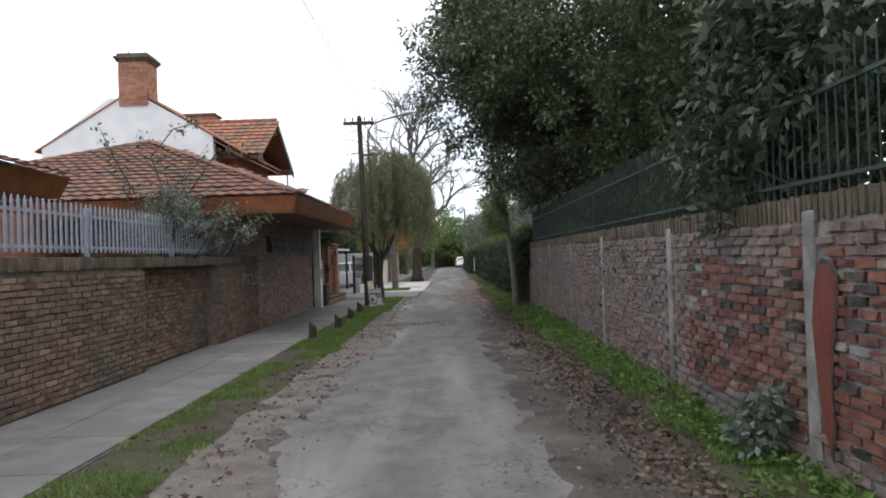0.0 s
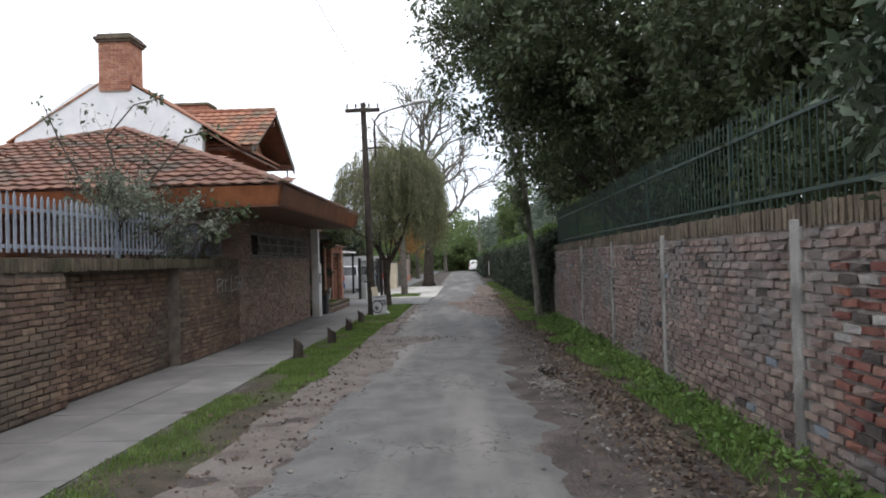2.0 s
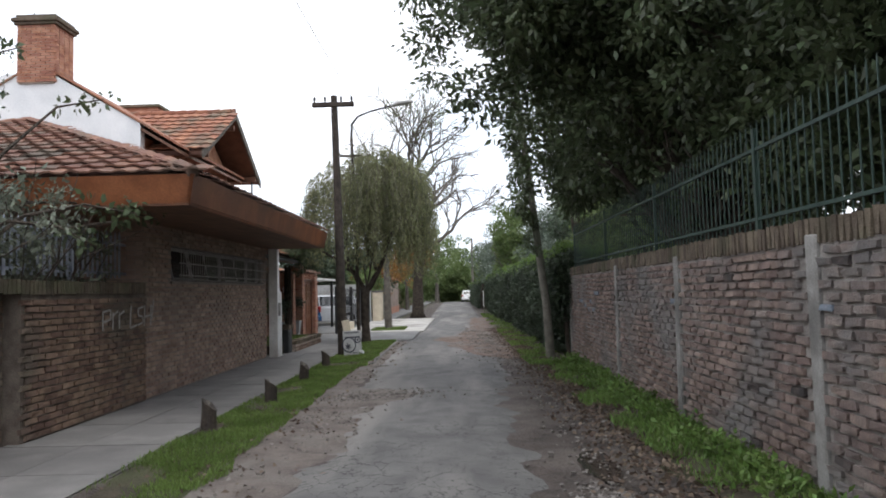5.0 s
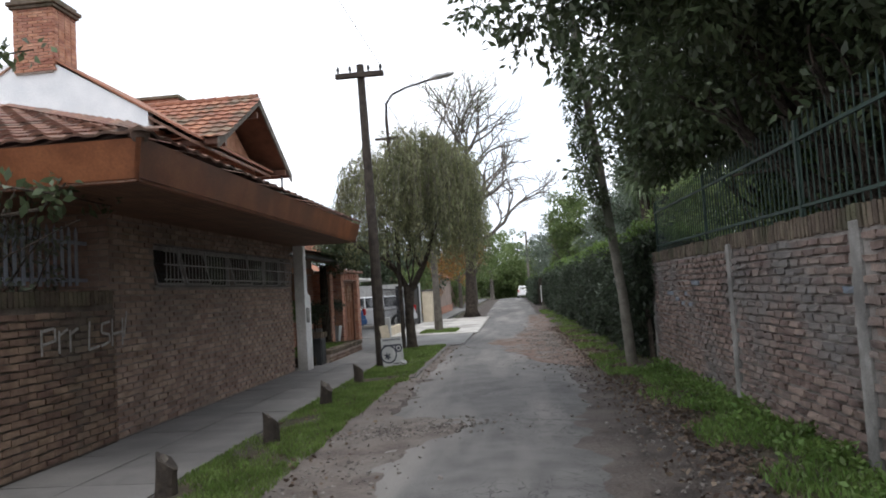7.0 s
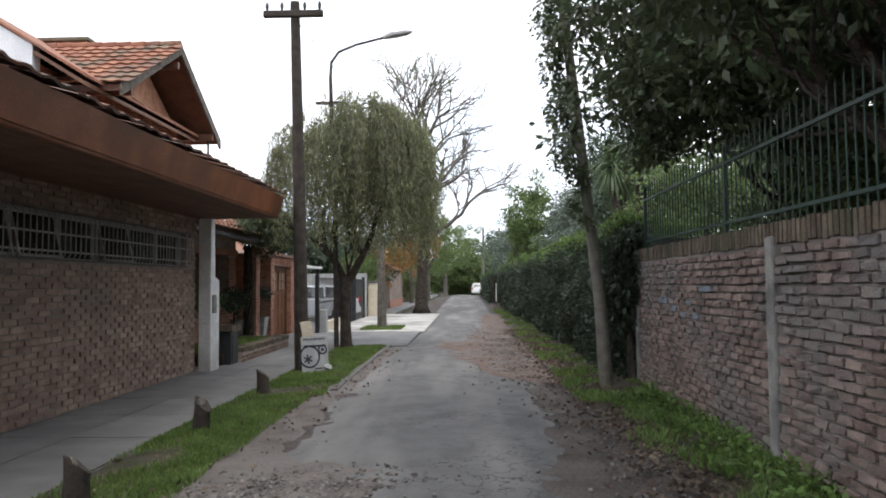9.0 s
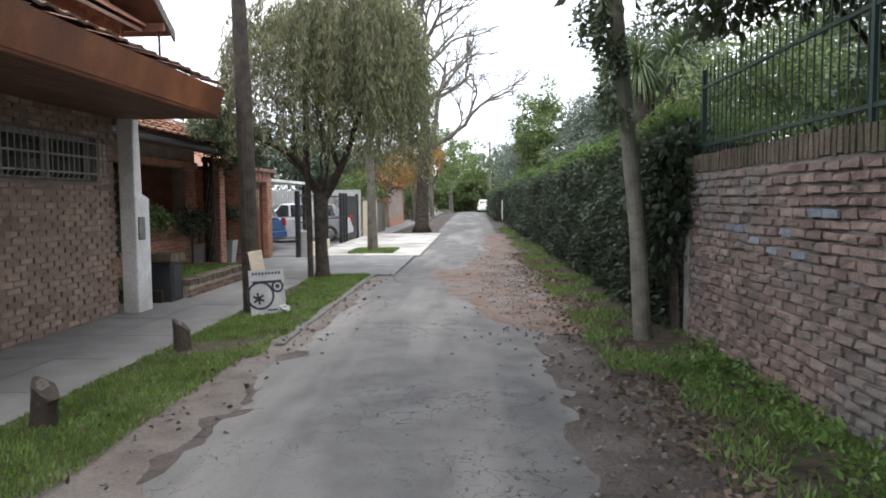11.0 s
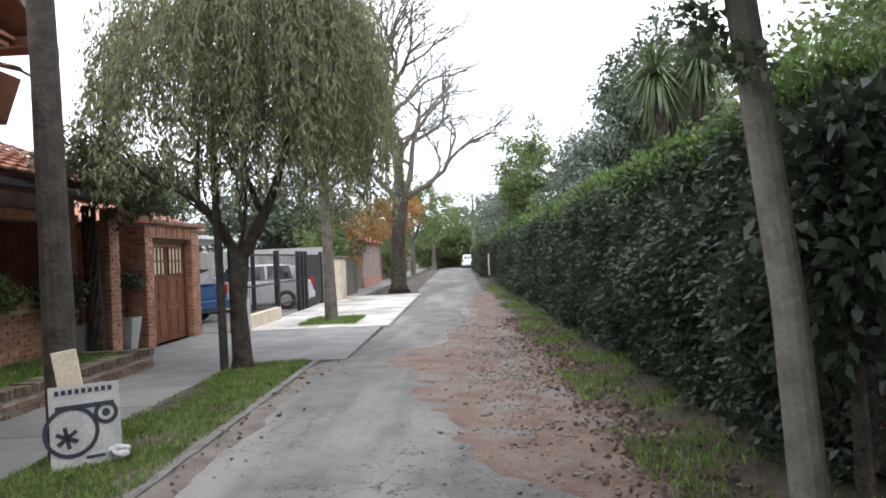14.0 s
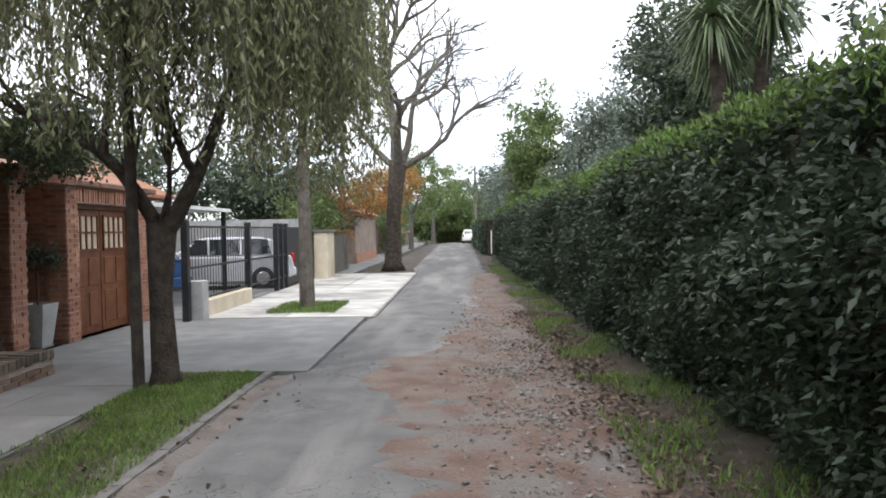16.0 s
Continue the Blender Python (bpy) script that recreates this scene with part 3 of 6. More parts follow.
def sprayed(y, z):
    """Old spray paint on the bricks: red lettering with black strokes, pale blue scribble."""
    if 1.2 < y < 7.3 and 0.3 < z < 1.52 + 0.1 * math.sin(y * 3):
        if any(abs(y - k - 0.1 * math.sin(z * 5 + k)) < 0.06 for k in (2.2, 2.9, 3.6, 4.3, 5.15, 5.7, 6.3, 7.0)) and random.random() < 0.65:
            return M_BLACKPAINT
        if random.random() < 0.88 - 0.3 * max(0, y - 6.2):
            return M_BRICK_RED
        return M_CHALK if random.random() < 0.12 else M_BRICK_RED if random.random() < 0.4 else None
    if 18.5 < y < 20.7 and 1.1 < z < 1.5 and random.random() < 0.22:
        return M_BLUEPAINT
    if 7.3 < y < 15 and random.random() < 0.04:
        return M_BLACKPAINT if random.random() < 0.7 else M_BLUEPAINT
    return None


brick_face(wall_right, WR, -1, -9, 21.85, 0.0, 1.80, M_BRICK_R, skip=[(p - 0.09, p + 0.09, -1, 3) for p in POSTS_R], near=(5.0, 11.0), jit=0.009, proud=0.028, paint=sprayed, pitch=0.0775, height=0.05, length=0.222, gap=0.017, ragged=0.012)
soldier_row(wall_right, WR - 0.02, WR + 0.22, -9, 22.0, 1.80, 1.97, M_SOLDIER, pitch=0.076, gap=0.024)

# ---- wall along the lane, house side ----
WL = -4.62
wall_left = structure("wall_left", Shape().box(WL - 0.3, WL, -9, 10.6, -0.1, 1.62).box(WL - 0.46, WL - 0.2, 10.6, 13.9, -0.1, 1.62).box(WL - 0.3, WL, 13.9, 16.9, -0.1, 1.62), M_MORTAR_L, "brown brick garden wall with a recessed bay", "wall")
brick_face(wall_left, WL, 1, -9, 10.6, 0.03, 1.60, M_BRICK_L, near=(5.0, 10.6), pitch=0.076, height=0.056, length=0.24, jit=0.006, proud=0.02)
brick_face(wall_left, WL - 0.2, 1, 10.62, 13.88, 0.03, 1.60, M_BRICK_L, pitch=0.076, height=0.056, length=0.24, jit=0.006, proud=0.02)
brick_face(wall_left, WL, 1, 13.9, 16.9, 0.03, 1.60, M_BRICK_L, pitch=0.076, height=0.056, length=0.24, jit=0.006, proud=0.02)
soldier_row(wall_left, WL - 0.43, WL + 0.025, -9, 16.9, 1.61, 1.76, M_SOLDIER, cap=300)

# ---- house with the wide wooden eave ----
HX = -4.66
WY0, WY1, WZ0, WZ1 = 17.95, 23.3, 1.80, 2.38
house_wall = structure("wall_house", Shape().box(HX - 0.25, HX, 16.9, WY0, -0.1, 2.9).box(HX - 0.25, HX, WY0, WY1, -0.1, WZ0).box(HX - 0.25, HX, WY0, WY1, WZ1, 2.9).box(HX - 0.25, HX, WY1, 23.72, -0.1, 2.9)
                       .box(-14.5, HX - 0.25, 16.9, 17.15, -0.1, 2.9).box(-14.5, HX - 0.25, 23.47, 23.72, -0.1, 2.9), M_MORTAR_H, "brown brick house wall under the wooden eave", "wall")
brick_face(house_wall, HX, 1, 16.9, 23.72, 0.03, 2.75, M_BRICK_H, skip=[(WY0 - 0.05, WY1 + 0.05, WZ0 - 0.03, WZ1 + 0.03)], near=(19.5, 23.7), pitch=0.076, height=0.056, length=0.24, proud=0.02, jit=0.008)
brick_face(house_wall, 16.9, -1, -9, HX, 1.6, 2.75, M_BRICK_H, axis="x", pitch=0.072, height=0.058, length=0.26)
window_1 = thing("window_1", "long low window with hopper panes tilted open", "window", kind="structure")
for k in range(7):
    yy = WY0 + k * (WY1 - WY0 - 0.06) / 6
    part("window_frame", Shape().box(HX - 0.16, HX - 0.09, yy, yy + 0.06, WZ0, WZ1), M_GRILLE, window_1)
    if k < 6:
        tilt = 13 if k in (0, 1, 3) else 0
        m = pose(HX - 0.12, yy + 0.07, WZ1 - 0.03, 0, -tilt, 0)
        w = (WY1 - WY0 - 0.06) / 6 - 0.08
        pane = part("pane", Shape().box(-0.006, 0.0, 0.0, w, -0.5, 0.0, 0, m), M_GLASS, window_1, "dark glass")
        for a, b, c, d in ((0, w, -0.03, 0.0), (0, w, -0.53, -0.5), (0, 0.03, -0.5, -0.03), (w - 0.03, w, -0.5, -0.03)):
            part("pane_frame", Shape().box(-0.012, 0.012, a, b, c, d, 0, m), M_GRILLE, pane)
for zz in (WZ0, WZ1 - 0.03):
    part("window_frame", Shape().box(HX - 0.17, HX - 0.1, WY0, WY1, zz, zz + 0.03), M_GRILLE, window_1)
part("window_sill", Shape().box(HX - 0.2, HX + 0.04, WY0 - 0.05, WY1 + 0.05, WZ0 - 0.04, WZ0), M_MORTAR_H, window_1)
window_grille = thing("window_grille", "pale worn iron bar grille boxed out before the window", "grille")
GO = HX + 0.16
for k in range(50):
    yy = WY0 + 0.03 + k * (WY1 - WY0 - 0.06) / 49
    part("bar", Shape().tube([(HX + 0.015, yy, WZ1), (GO - 0.03, yy, WZ1 - 0.03), (GO, yy, WZ1 - 0.1), (GO, yy, WZ0 + 0.08), (GO - 0.03, yy, WZ0 + 0.02), (HX + 0.015, yy, WZ0)], 0.0075, 5), M_GRILLE, window_grille)
for zz in (WZ0 + 0.1, WZ0 + 0.3, WZ1 - 0.1):
    part("rail", Shape().box(GO - 0.02, GO - 0.006, WY0, WY1, zz - 0.011, zz + 0.011), M_GRILLE, window_grille)

white_post = tagged(new("gate_pillar", bevelled(Shape().prism([(23.73, -0.1), (24.15, -0.1), (24.15, 1.6), (23.95, 1.66), (23.91, 2.7), (23.73, 2.7)], "x", -4.6, -4.38), "gate_pillar", M_WHITE_POST, 0.012)), "white painted pillar with a small meter hatch", "pillar")
part("meter_hatch", Shape().box(-4.5, -4.36, 23.79, 23.97, 1.02, 1.34), M_POST, white_post, bevel=0.01)

# hipped tile roof
E0, EY0, EY1, EZ = -3.16, 14.97, 23.87, 3.06
APEX = Vector((-8.9, 20.95, 5.33))
roof = thing("tile_roof", "low hipped clay tile roof with a deep wooden eave", "roof", kind="structure")
LX = -14.65
corners = [Vector((LX, EY0, EZ)), Vector((E0, EY0, EZ)), Vector((E0, EY1, EZ)), Vector((LX, EY1 + 2.8, EZ))]
deck = Shape()
for a, b in ((0, 1), (1, 2), (2, 3), (3, 0)):
    deck.poly([corners[a], corners[b], APEX])
part("roof_deck", deck, M_TILE_DULL, roof)
part("soffit", Shape().poly([(LX, EY0 + 0.05, 2.70), (E0 - 0.05, EY0 + 0.05, 2.70), (E0 - 0.05, EY1 - 0.05, 2.70), (LX, EY1, 2.70)]), M_SOFFIT, roof, "dark stained wooden soffit")
for k in range(14):
    x0 = E0 - 0.08 - k * 0.11
    part("soffit_board", Shape().box(x0 - 0.1, x0, EY0 + 0.06, EY1 - 0.06, 2.675, 2.692), M_SOFFIT, roof)
# raked fascia boards
def fascia(a_top, b_top, a_low, b_low, inward):
    s = Shape()
    w = Vector(inward)
    s.v = [tuple(Vector(q)) for q in (a_top, b_top, b_low, a_low)] + [tuple(Vector(q) + w) for q in (a_top, b_top, b_low, a_low)]
    s.f = [(0, 1, 2, 3), (7, 6, 5, 4), (0, 4, 5, 1), (1, 5, 6, 2), (2, 6, 7, 3), (3, 7, 4, 0)]
    part("fascia", s, M_WOOD, roof, "orange varnished fascia board")


T, B, I = 3.05, 2.67, 0.07
fascia((E0 + 0.02, EY0 - 0.02, T), (E0 + 0.02, EY1 + 0.02, T), (E0 - I, EY0 + I, B), (E0 - I, EY1 - 0.05, B), (-0.05, 0, 0))
fascia((LX, EY0 - 0.02, T), (E0 + 0.018, EY0 - 0.02, T), (LX, EY0 + I, B), (E0 - I - 0.002, EY0 + I, B), (0, 0.05, 0))
fascia((LX + 3, EY1 + 0.02, T), (E0 + 0.018, EY1 + 0.02, T), (LX + 3, EY1 - 0.05, B), (E0 - I - 0.002, EY1 - 0.05, B), (0, -0.05, 0))


def tile_slope(parent, a, b, c, d, material, tw=0.30, th=0.36, cap=300):
    """Clay tiles on the slope a-b (eave) to d-c (top); a, b, c, d in one plane."""
    a, b, c, d = Vector(a), Vector(b), Vector(c), Vector(d)
    u = (b - a).normalized()
    nrm = u.cross(d - a if (d - a).length > 0.1 else c - a).normalized()
    if nrm.z < 0:
        nrm = -nrm
    w = nrm.cross(u).normalized()
    if w.z < 0:
        w = -w
    tall = (c - b).dot(w)
    def edge(p, q, h):
        hp, hq = (p - a).dot(w), (q - a).dot(w)
        f = h / (hq - hp)
        return (p + (q - p) * f - a).dot(u)
    tile = Shape()
    prof = [(0.0, 0.0), (0.06, 0.02), (0.13, 0.024), (0.19, 0.004), (tw - 0.008, 0.0)]
    for hh, lift in ((-0.04, 0.045), (th, 0.0)):
        for pu, pn in prof:
            tile.v.append((pu, hh, pn + lift))
    for pu, pn in prof:
        tile.v.append((pu, -0.04, pn + 0.02))
    k = len(prof)
    tile.f = [(i, i + 1, k + i + 1, k + i) for i in range(k - 1)] + [(2 * k + i, 2 * k + i + 1, i + 1, i) for i in range(k - 1)]
    tile.smooth = False
    me = tile.mesh("roof_tile", material)
    m0 = Matrix((u, w, nrm)).transposed().to_4x4()
    rest, count, h = Shape(), 0, 0.0
    while h < tall - 0.1:
        lo, hi = edge(a, d, h), edge(b, c, h)
        x = lo
        while x < hi - 0.08:
            m = Matrix.Translation(a + u * x + w * h + nrm * (0.015 + random.uniform(-0.004, 0.006))) @ m0 @ pose(0, 0, 0, 0, random.uniform(-0.8, 0.8), random.uniform(-0.6, 0.6))
            if count < cap:
                ob = new("roof_tile", me)
                ob.parent, ob.matrix_basis = parent, m
                count += 1
            else:
                kk = len(rest.v)
                rest.v += [tuple(m @ Vector(p)) for p in tile.v]
                rest.f += [tuple(kk + i for i in f) for f in tile.f]
            x += tw
        h += th
    if rest.v:
        part("roof_tiles", rest, material, parent, kind="stuff")


def ridge(parent, a, b, material, r=0.1, step=0.36):
    a, b = Vector(a), Vector(b)
    d, L, t = (b - a).normalized(), (b - a).length, 0.0
    while t < L:
        q, e = a + d * t, a + d * min(t + step + 0.05, L + 0.02)
        part("ridge_tile", Shape().tube([q, q + (e - q) * 0.9, e], [r * 0.85, r * 1.05, r * 1.1], 8), material, parent)
        t += step


up3 = Vector((0, 0, 0.02))
tile_slope(roof, corners[0], corners[1], APEX, APEX, M_TILE_DULL)
tile_slope(roof, corners[1], corners[2], APEX, APEX, M_TILE_DULL, cap=0)
ridge(roof, corners[1] + up3, APEX, M_TILE_DULL)
ridge(roof, corners[0] + up3, APEX, M_TILE_DULL)

# ---- white gable house with chimney behind ----
gable_house = thing("gable_house", "white plastered gable house with red tile roofs", "house")
GY = 24.6
part("wall", Shape().prism([(-14.3, 2.6), (-8.2, 2.6), (-8.2, 6.15), (-10.55, 7.55), (-11.85, 7.6), (-14.3, 5.95)], "y", GY, GY + 0.25), M_WHITE, gable_house, "white plaster gable wall")
for side in ((-7.15, 5.51, -11.0, 7.9), (-14.55, 5.75, -11.0, 7.85)):
    x0, z0, x1, z1 = side
    part("roof", Shape().prism([(x0, z0), (x1, z1), (x1, z1 + 0.05), (x0, z0 + 0.06)], "y", GY - 0.04, 30.2), M_TILE, gable_house, "red clay tile roof")
part("wall", Shape().box(-14.2, -8.3, GY + 0.3, 29.8, 2.6, 5.9), M_BRICK_O, gable_house, "brick upper storey")
chim = part("chimney", Shape().box(-11.45, -10.5, GY - 0.05, GY + 0.8, 7.3, 8.9), M_MORTAR_O, gable_house, "red brick chimney with stepped cap")
bx = Shape()
zz, row = 7.34, 0
while zz < 8.86:
    for k in range(5):
        a = -11.48 + k * 0.26 - (row % 2) * 0.13
        bx.box(max(a, -11.48), min(a + 0.24, -10.475), GY - 0.075, GY, zz, zz + 0.062, 0.004)
    for k in range(4):
        bx.box(-10.54, -10.478, GY - 0.06 + k * 0.24, GY + 0.15 + k * 0.24, zz, zz + 0.062, 0.004)
    zz, row = zz + 0.078, row + 1
part("brickwork", bx, M_BRICK_O, chim, kind="stuff")
part("chimney_cap", Shape().box(-11.55, -10.4, GY - 0.13, GY + 0.9, 8.88, 8.96).box(-11.6, -10.35, GY - 0.18, GY + 0.94, 8.96, 9.06).box(-11.52, -10.43, GY - 0.1, GY + 0.86, 9.06, 9.16), M_SOLDIER, chim, bevel=0.015)
part("soffit", Shape().prism([(-7.2, 5.44), (-8.2, 6.06), (-8.2, 5.98), (-7.2, 5.36)], "y", GY + 0.02, 30.1), M_SOFFIT, gable_house, "dark timber eave soffit")
# street-facing dormer gable
DX, DY, DZ = -6.8, 28.1, 7.3
part("wall", Shape().prism([(25.9, 2.6), (30.2, 2.6), (30.2, 5.7), (28.05, 7.0), (25.9, 5.7)], "x", -8.2, -7.75), M_BRICK_O, gable_house, "orange brick gable end")
part("dormer_wall", Shape().box(-12, -7.9, 25.85, 30.25, 2.6, 5.6), M_BRICK_O, gable_house)
dormer = part("roof", Shape().prism([(25.3, 5.42), (DY, DZ - 0.1), (30.75, 5.42), (30.75, 5.55), (DY, DZ), (25.3, 5.55)], "x", -12, DX), M_SOFFIT, gable_house, "red tile gable roof with dark timber verge")
part("verge_board", Shape().prism([(25.22, 5.3), (DY, DZ - 0.22), (DY, DZ + 0.03), (25.22, 5.55)], "x", DX, DX + 0.05), M_BARK_GREY, dormer)
part("verge_board", Shape().prism([(30.83, 5.3), (DY, DZ - 0.22), (DY, DZ + 0.03), (30.83, 5.55)], "x", DX, DX + 0.05), M_BARK_GREY, dormer)
brick_face(gable_house, -7.75, 1, 25.9, 30.2, 2.7, 5.7, M_BRICK_O, near=(25.9, 30.2), pitch=0.078, height=0.06, length=0.25, proud=0.016)
brick_face(gable_house, 25.85, -1, -12, -7.9, 2.7, 5.5, M_BRICK_O, axis="x", pitch=0.078, height=0.06, length=0.25, proud=0.016)
tile_slope(gable_house, (-12, 25.25, 5.56), (DX, 25.25, 5.56), (DX, DY, DZ), (-12, DY, DZ), M_TILE, cap=150)
ridge(gable_house, (-12, DY, DZ + 0.02), (DX, DY, DZ + 0.02), M_TILE)
for k in range(3):
    part("rafter", Shape().box(-7.75, DX, 25.7 + k * 2.3, 25.8 + k * 2.3, 5.45 + (1.25 if k == 1 else 0), 5.62 + (1.25 if k == 1 else 0)), M_SOFFIT, gable_house)

stack = part("low_chimney", Shape().box(-10.9, -9.7, 29.2, 30.0, 6.6, 7.85), M_BRICK_O, gable_house, "low wide brick chimney behind the ridge")
part("chimney_cap", Shape().box(-10.98, -9.62, 29.12, 30.08, 7.85, 7.95), M_SOLDIER, stack, bevel=0.015)
part("vane", Shape().tube([(-11.25, GY + 0.3, 9.1), (-11.25, GY + 0.3, 9.36)], 0.018, 6).box(-11.37, -11.05, GY + 0.28, GY + 0.32, 9.22, 9.27), M_BLACK, chim)
part("vent_pipe", Shape().tube([(-6.95, 30.4, 4.4), (-6.95, 30.4, 5.5), (-6.87, 30.4, 5.58)], 0.03, 7), M_BLACK, gable_house, "thin dark vent pipe")

# low roof of the house before, over the garden wall
front_house = thing("front_house", "brick house with brown eave beyond the garden wall", "house")
part("wall", Shape().box(-14, -8.6, -2, 10.2, 0, 3.0), M_BRICK_O, front_house)
part("eave", Shape().prism([(-6.75, 2.85), (-6.55, 3.2), (-9.2, 4.0), (-14, 5.3), (-14, 2.85)], "y", -3, 12.2), M_WOOD, front_house, "brown wooden eave board")
tile_slope(front_house, (-6.5, 4.0, 3.23), (-6.5, 12.3, 3.23), (-14, 12.3, 5.35), (-14, 4.0, 5.35), M_TILE_DULL, cap=60)
garden_porch = tagged(new("garden_porch_floor", Shape().box(-16, WL - 0.4, -9, 16.8, -0.1, 0.05).mesh("garden_porch_floor", M_CEMENT)), "cement garden court behind the wall", "court", kind="structure")
part("far_wall", Shape().box(-9.3, -9.0, 10.3, 16.8, 0, 2.8), M_BRICK_O, front_house)

# ---- picket fence on the house-side wall ----
picket = thing("picket_fence", "blue-grey painted steel picket fence on the wall", "fence")
slat = Shape().prism([(-0.026, 1.83), (0.026, 1.83), (0.026, 2.44), (0.0, 2.5), (-0.026, 2.44)], "x", -0.005, 0.005).mesh("picket", M_BLUEGREY)
for k in range(150):
    yy = -2 + k * 0.125
    ob = new("picket", slat)
    ob.parent, ob.location = picket, (WL - 0.26, yy, random.uniform(-0.008, 0.008))
for zz in (1.9, 2.33):
    part("rail", Shape().box(WL - 0.30, WL - 0.27, -2.1, 16.85, zz - 0.02, zz + 0.02), M_BLUEGREY, picket)
for yy in (-2.0, 0.9, 3.8, 6.7, 9.6, 12.5, 15.4):
    part("fence_post", Shape().box(WL - 0.34, WL - 0.28, yy - 0.03, yy + 0.03, 1.70, 2.45), M_BLUEGREY, picket, bevel=0.004)

# ---- iron railing on the plant-side wall ----
railing = thing("iron_railing", "dark green iron bar railing along the wall top", "railing")
bar = Shape().tube([(0, 0, 1.9), (0, 0, 2.86), (0, 0, 2.93)], [0.0075, 0.0075, 0.001], 6).mesh("bar", M_IRON)
yy = -4.0
while yy < 21.9:
    ob = new("bar", bar)
    ob.parent, ob.location = railing, (WR + 0.1, yy, 0)
    yy += 0.115
for zz in (2.08, 2.68):
    part("rail", Shape().box(WR + 0.085, WR + 0.115, -4, 21.9, zz - 0.014, zz + 0.014), M_IRON, railing)
for yy in (-3, 0.4, 3.4, 6.4, 9.4, 12.5, 15.6, 18.7, 21.85):
    part("railing_post", Shape().box(WR + 0.08, WR + 0.12, yy - 0.02, yy + 0.02, 1.9, 2.86), M_IRON, railing)

# ---- poles and lamp ----
power_pole = thing("utility_pole", "dark creosoted timber utility pole with crossarm", "pole")
part("pole", Shape().tube([(-2.77, 23.68, -0.1), (-2.82, 23.68, 3), (-2.89, 23.62, 6.45)], [0.125, 0.105, 0.08], 12), M_POLE, power_pole)
arm = part("crossarm", Shape().box(-3.42, -2.38, 23.5, 23.6, 6.16, 6.27), M_POLE, power_pole, bevel=0.01)
for k in (-3.36, -3.1, -2.7, -2.44):
    part("insulator", Shape().tube([(k, 23.55, 6.27), (k, 23.55, 6.33), (k, 23.55, 6.36), (k, 23.55, 6.42)], [0.012, 0.03, 0.035, 0.02], 8), M_GREYBIN, arm)
street_lamp = thing("street_lamp", "thin dark steel street lamp with curved arm", "street lamp")
part("column", Shape().tube([(-2.97, 27.95, -0.1), (-3.0, 27.93, 3), (-3.1, 27.9, 6.4)], [0.06, 0.055, 0.045], 10), M_POLE, street_lamp)
part("arm", Shape().tube([(-3.1, 27.9, 6.35), (-3.08, 27.9, 6.75), (-2.9, 27.9, 7.0), (-2.5, 27.88, 7.15), (-1.75, 27.85, 7.32)], [0.04, 0.036, 0.033, 0.03, 0.028], 8), M_BLACK, street_lamp)
lamp_head = part("lamp_head", Shape().tube([(-1.85, 27.85, 7.3), (-1.6, 27.84, 7.38), (-1.3, 27.83, 7.42), (-1.15, 27.83, 7.43)], [0.04, 0.1, 0.09, 0.03], 10), M_CHROME, street_lamp)
part("crossarm", Shape().box(-3.45, -2.75, 27.86, 27.94, 5.75, 5.81), M_POLE, street_lamp)
side_pole = thing("timber_pole", "bare grey timber pole leaning by the hedge", "pole")
part("pole", Shape().tube([(2.07, 21.9, -0.1), (2.0, 21.92, 1.2), (1.86, 21.95, 2.6), (1.55, 22.0, 5.6), (1.45, 22.0, 6.6)], [0.1, 0.085, 0.08, 0.072, 0.065], 12), M_POLE_PALE, side_pole)
far_pole = thing("concrete_pole", "tall pale utility pole far along the lane", "pole")
part("pole", Shape().tube([(1.9, 88, -0.1), (1.9, 88, 7.6)], [0.17, 0.1], 10), M_POLE_PALE, far_pole)
wires = thing("overhead_wire", "thin black overhead cable sagging along the lane", "cable")
part("cable", Shape().tube([(-2.44 - 0.0 * t, 23.55 - 30 * t, 6.4 + 1.2 * t - 2.2 * t * (1 - t)) for t in [k / 16 for k in range(17)]], 0.006, 5), M_BLACK, wires)
part("cable", Shape().tube([(-3.0 + 4.9 * t, 23.55 + 64 * t, 6.3 + 1.2 * t - 3.0 * t * (1 - t)) for t in [k / 16 for k in range(17)]], 0.006, 5), M_BLACK, wires)

# ---- timber stumps in the grass ----
stump = thing("timber_stump", "short weathered timber stump with a slanted sawn top", "bollard", "stumps along the verge", at=(-2.86, 14.62, 0))
ss = Shape()
ss.tube([(0, 0, -0.05), (0.005, 0, 0.06), (0.01, 0.0, 0.2), (0.015, 0.005, 0.35)], [0.1, 0.088, 0.083, 0.086], 14)
ss.v = [(x, yy, z - (0.055 + 0.75 * x if z > 0.3 else 0.0) + 0.012 * math.sin(9 * yy + 60 * x)) for x, yy, z in ss.v]
part("post", ss, M_POLE, stump)
part("sawn_top", Shape().tube([(-0.005, 0.005, 0.297), (0.004, 0.005, 0.302)], [0.052, 0.045], 12), M_BARK_GREY, stump, "pale cracked end grain")
for x, yy, r in ((-2.62, 16.45, 25), (-2.69, 18.88, -15), (-2.75, 21.31, 10)):
    copy_thing(stump, pose(x, yy, 0.0, 0, random.uniform(-4, 4), r))

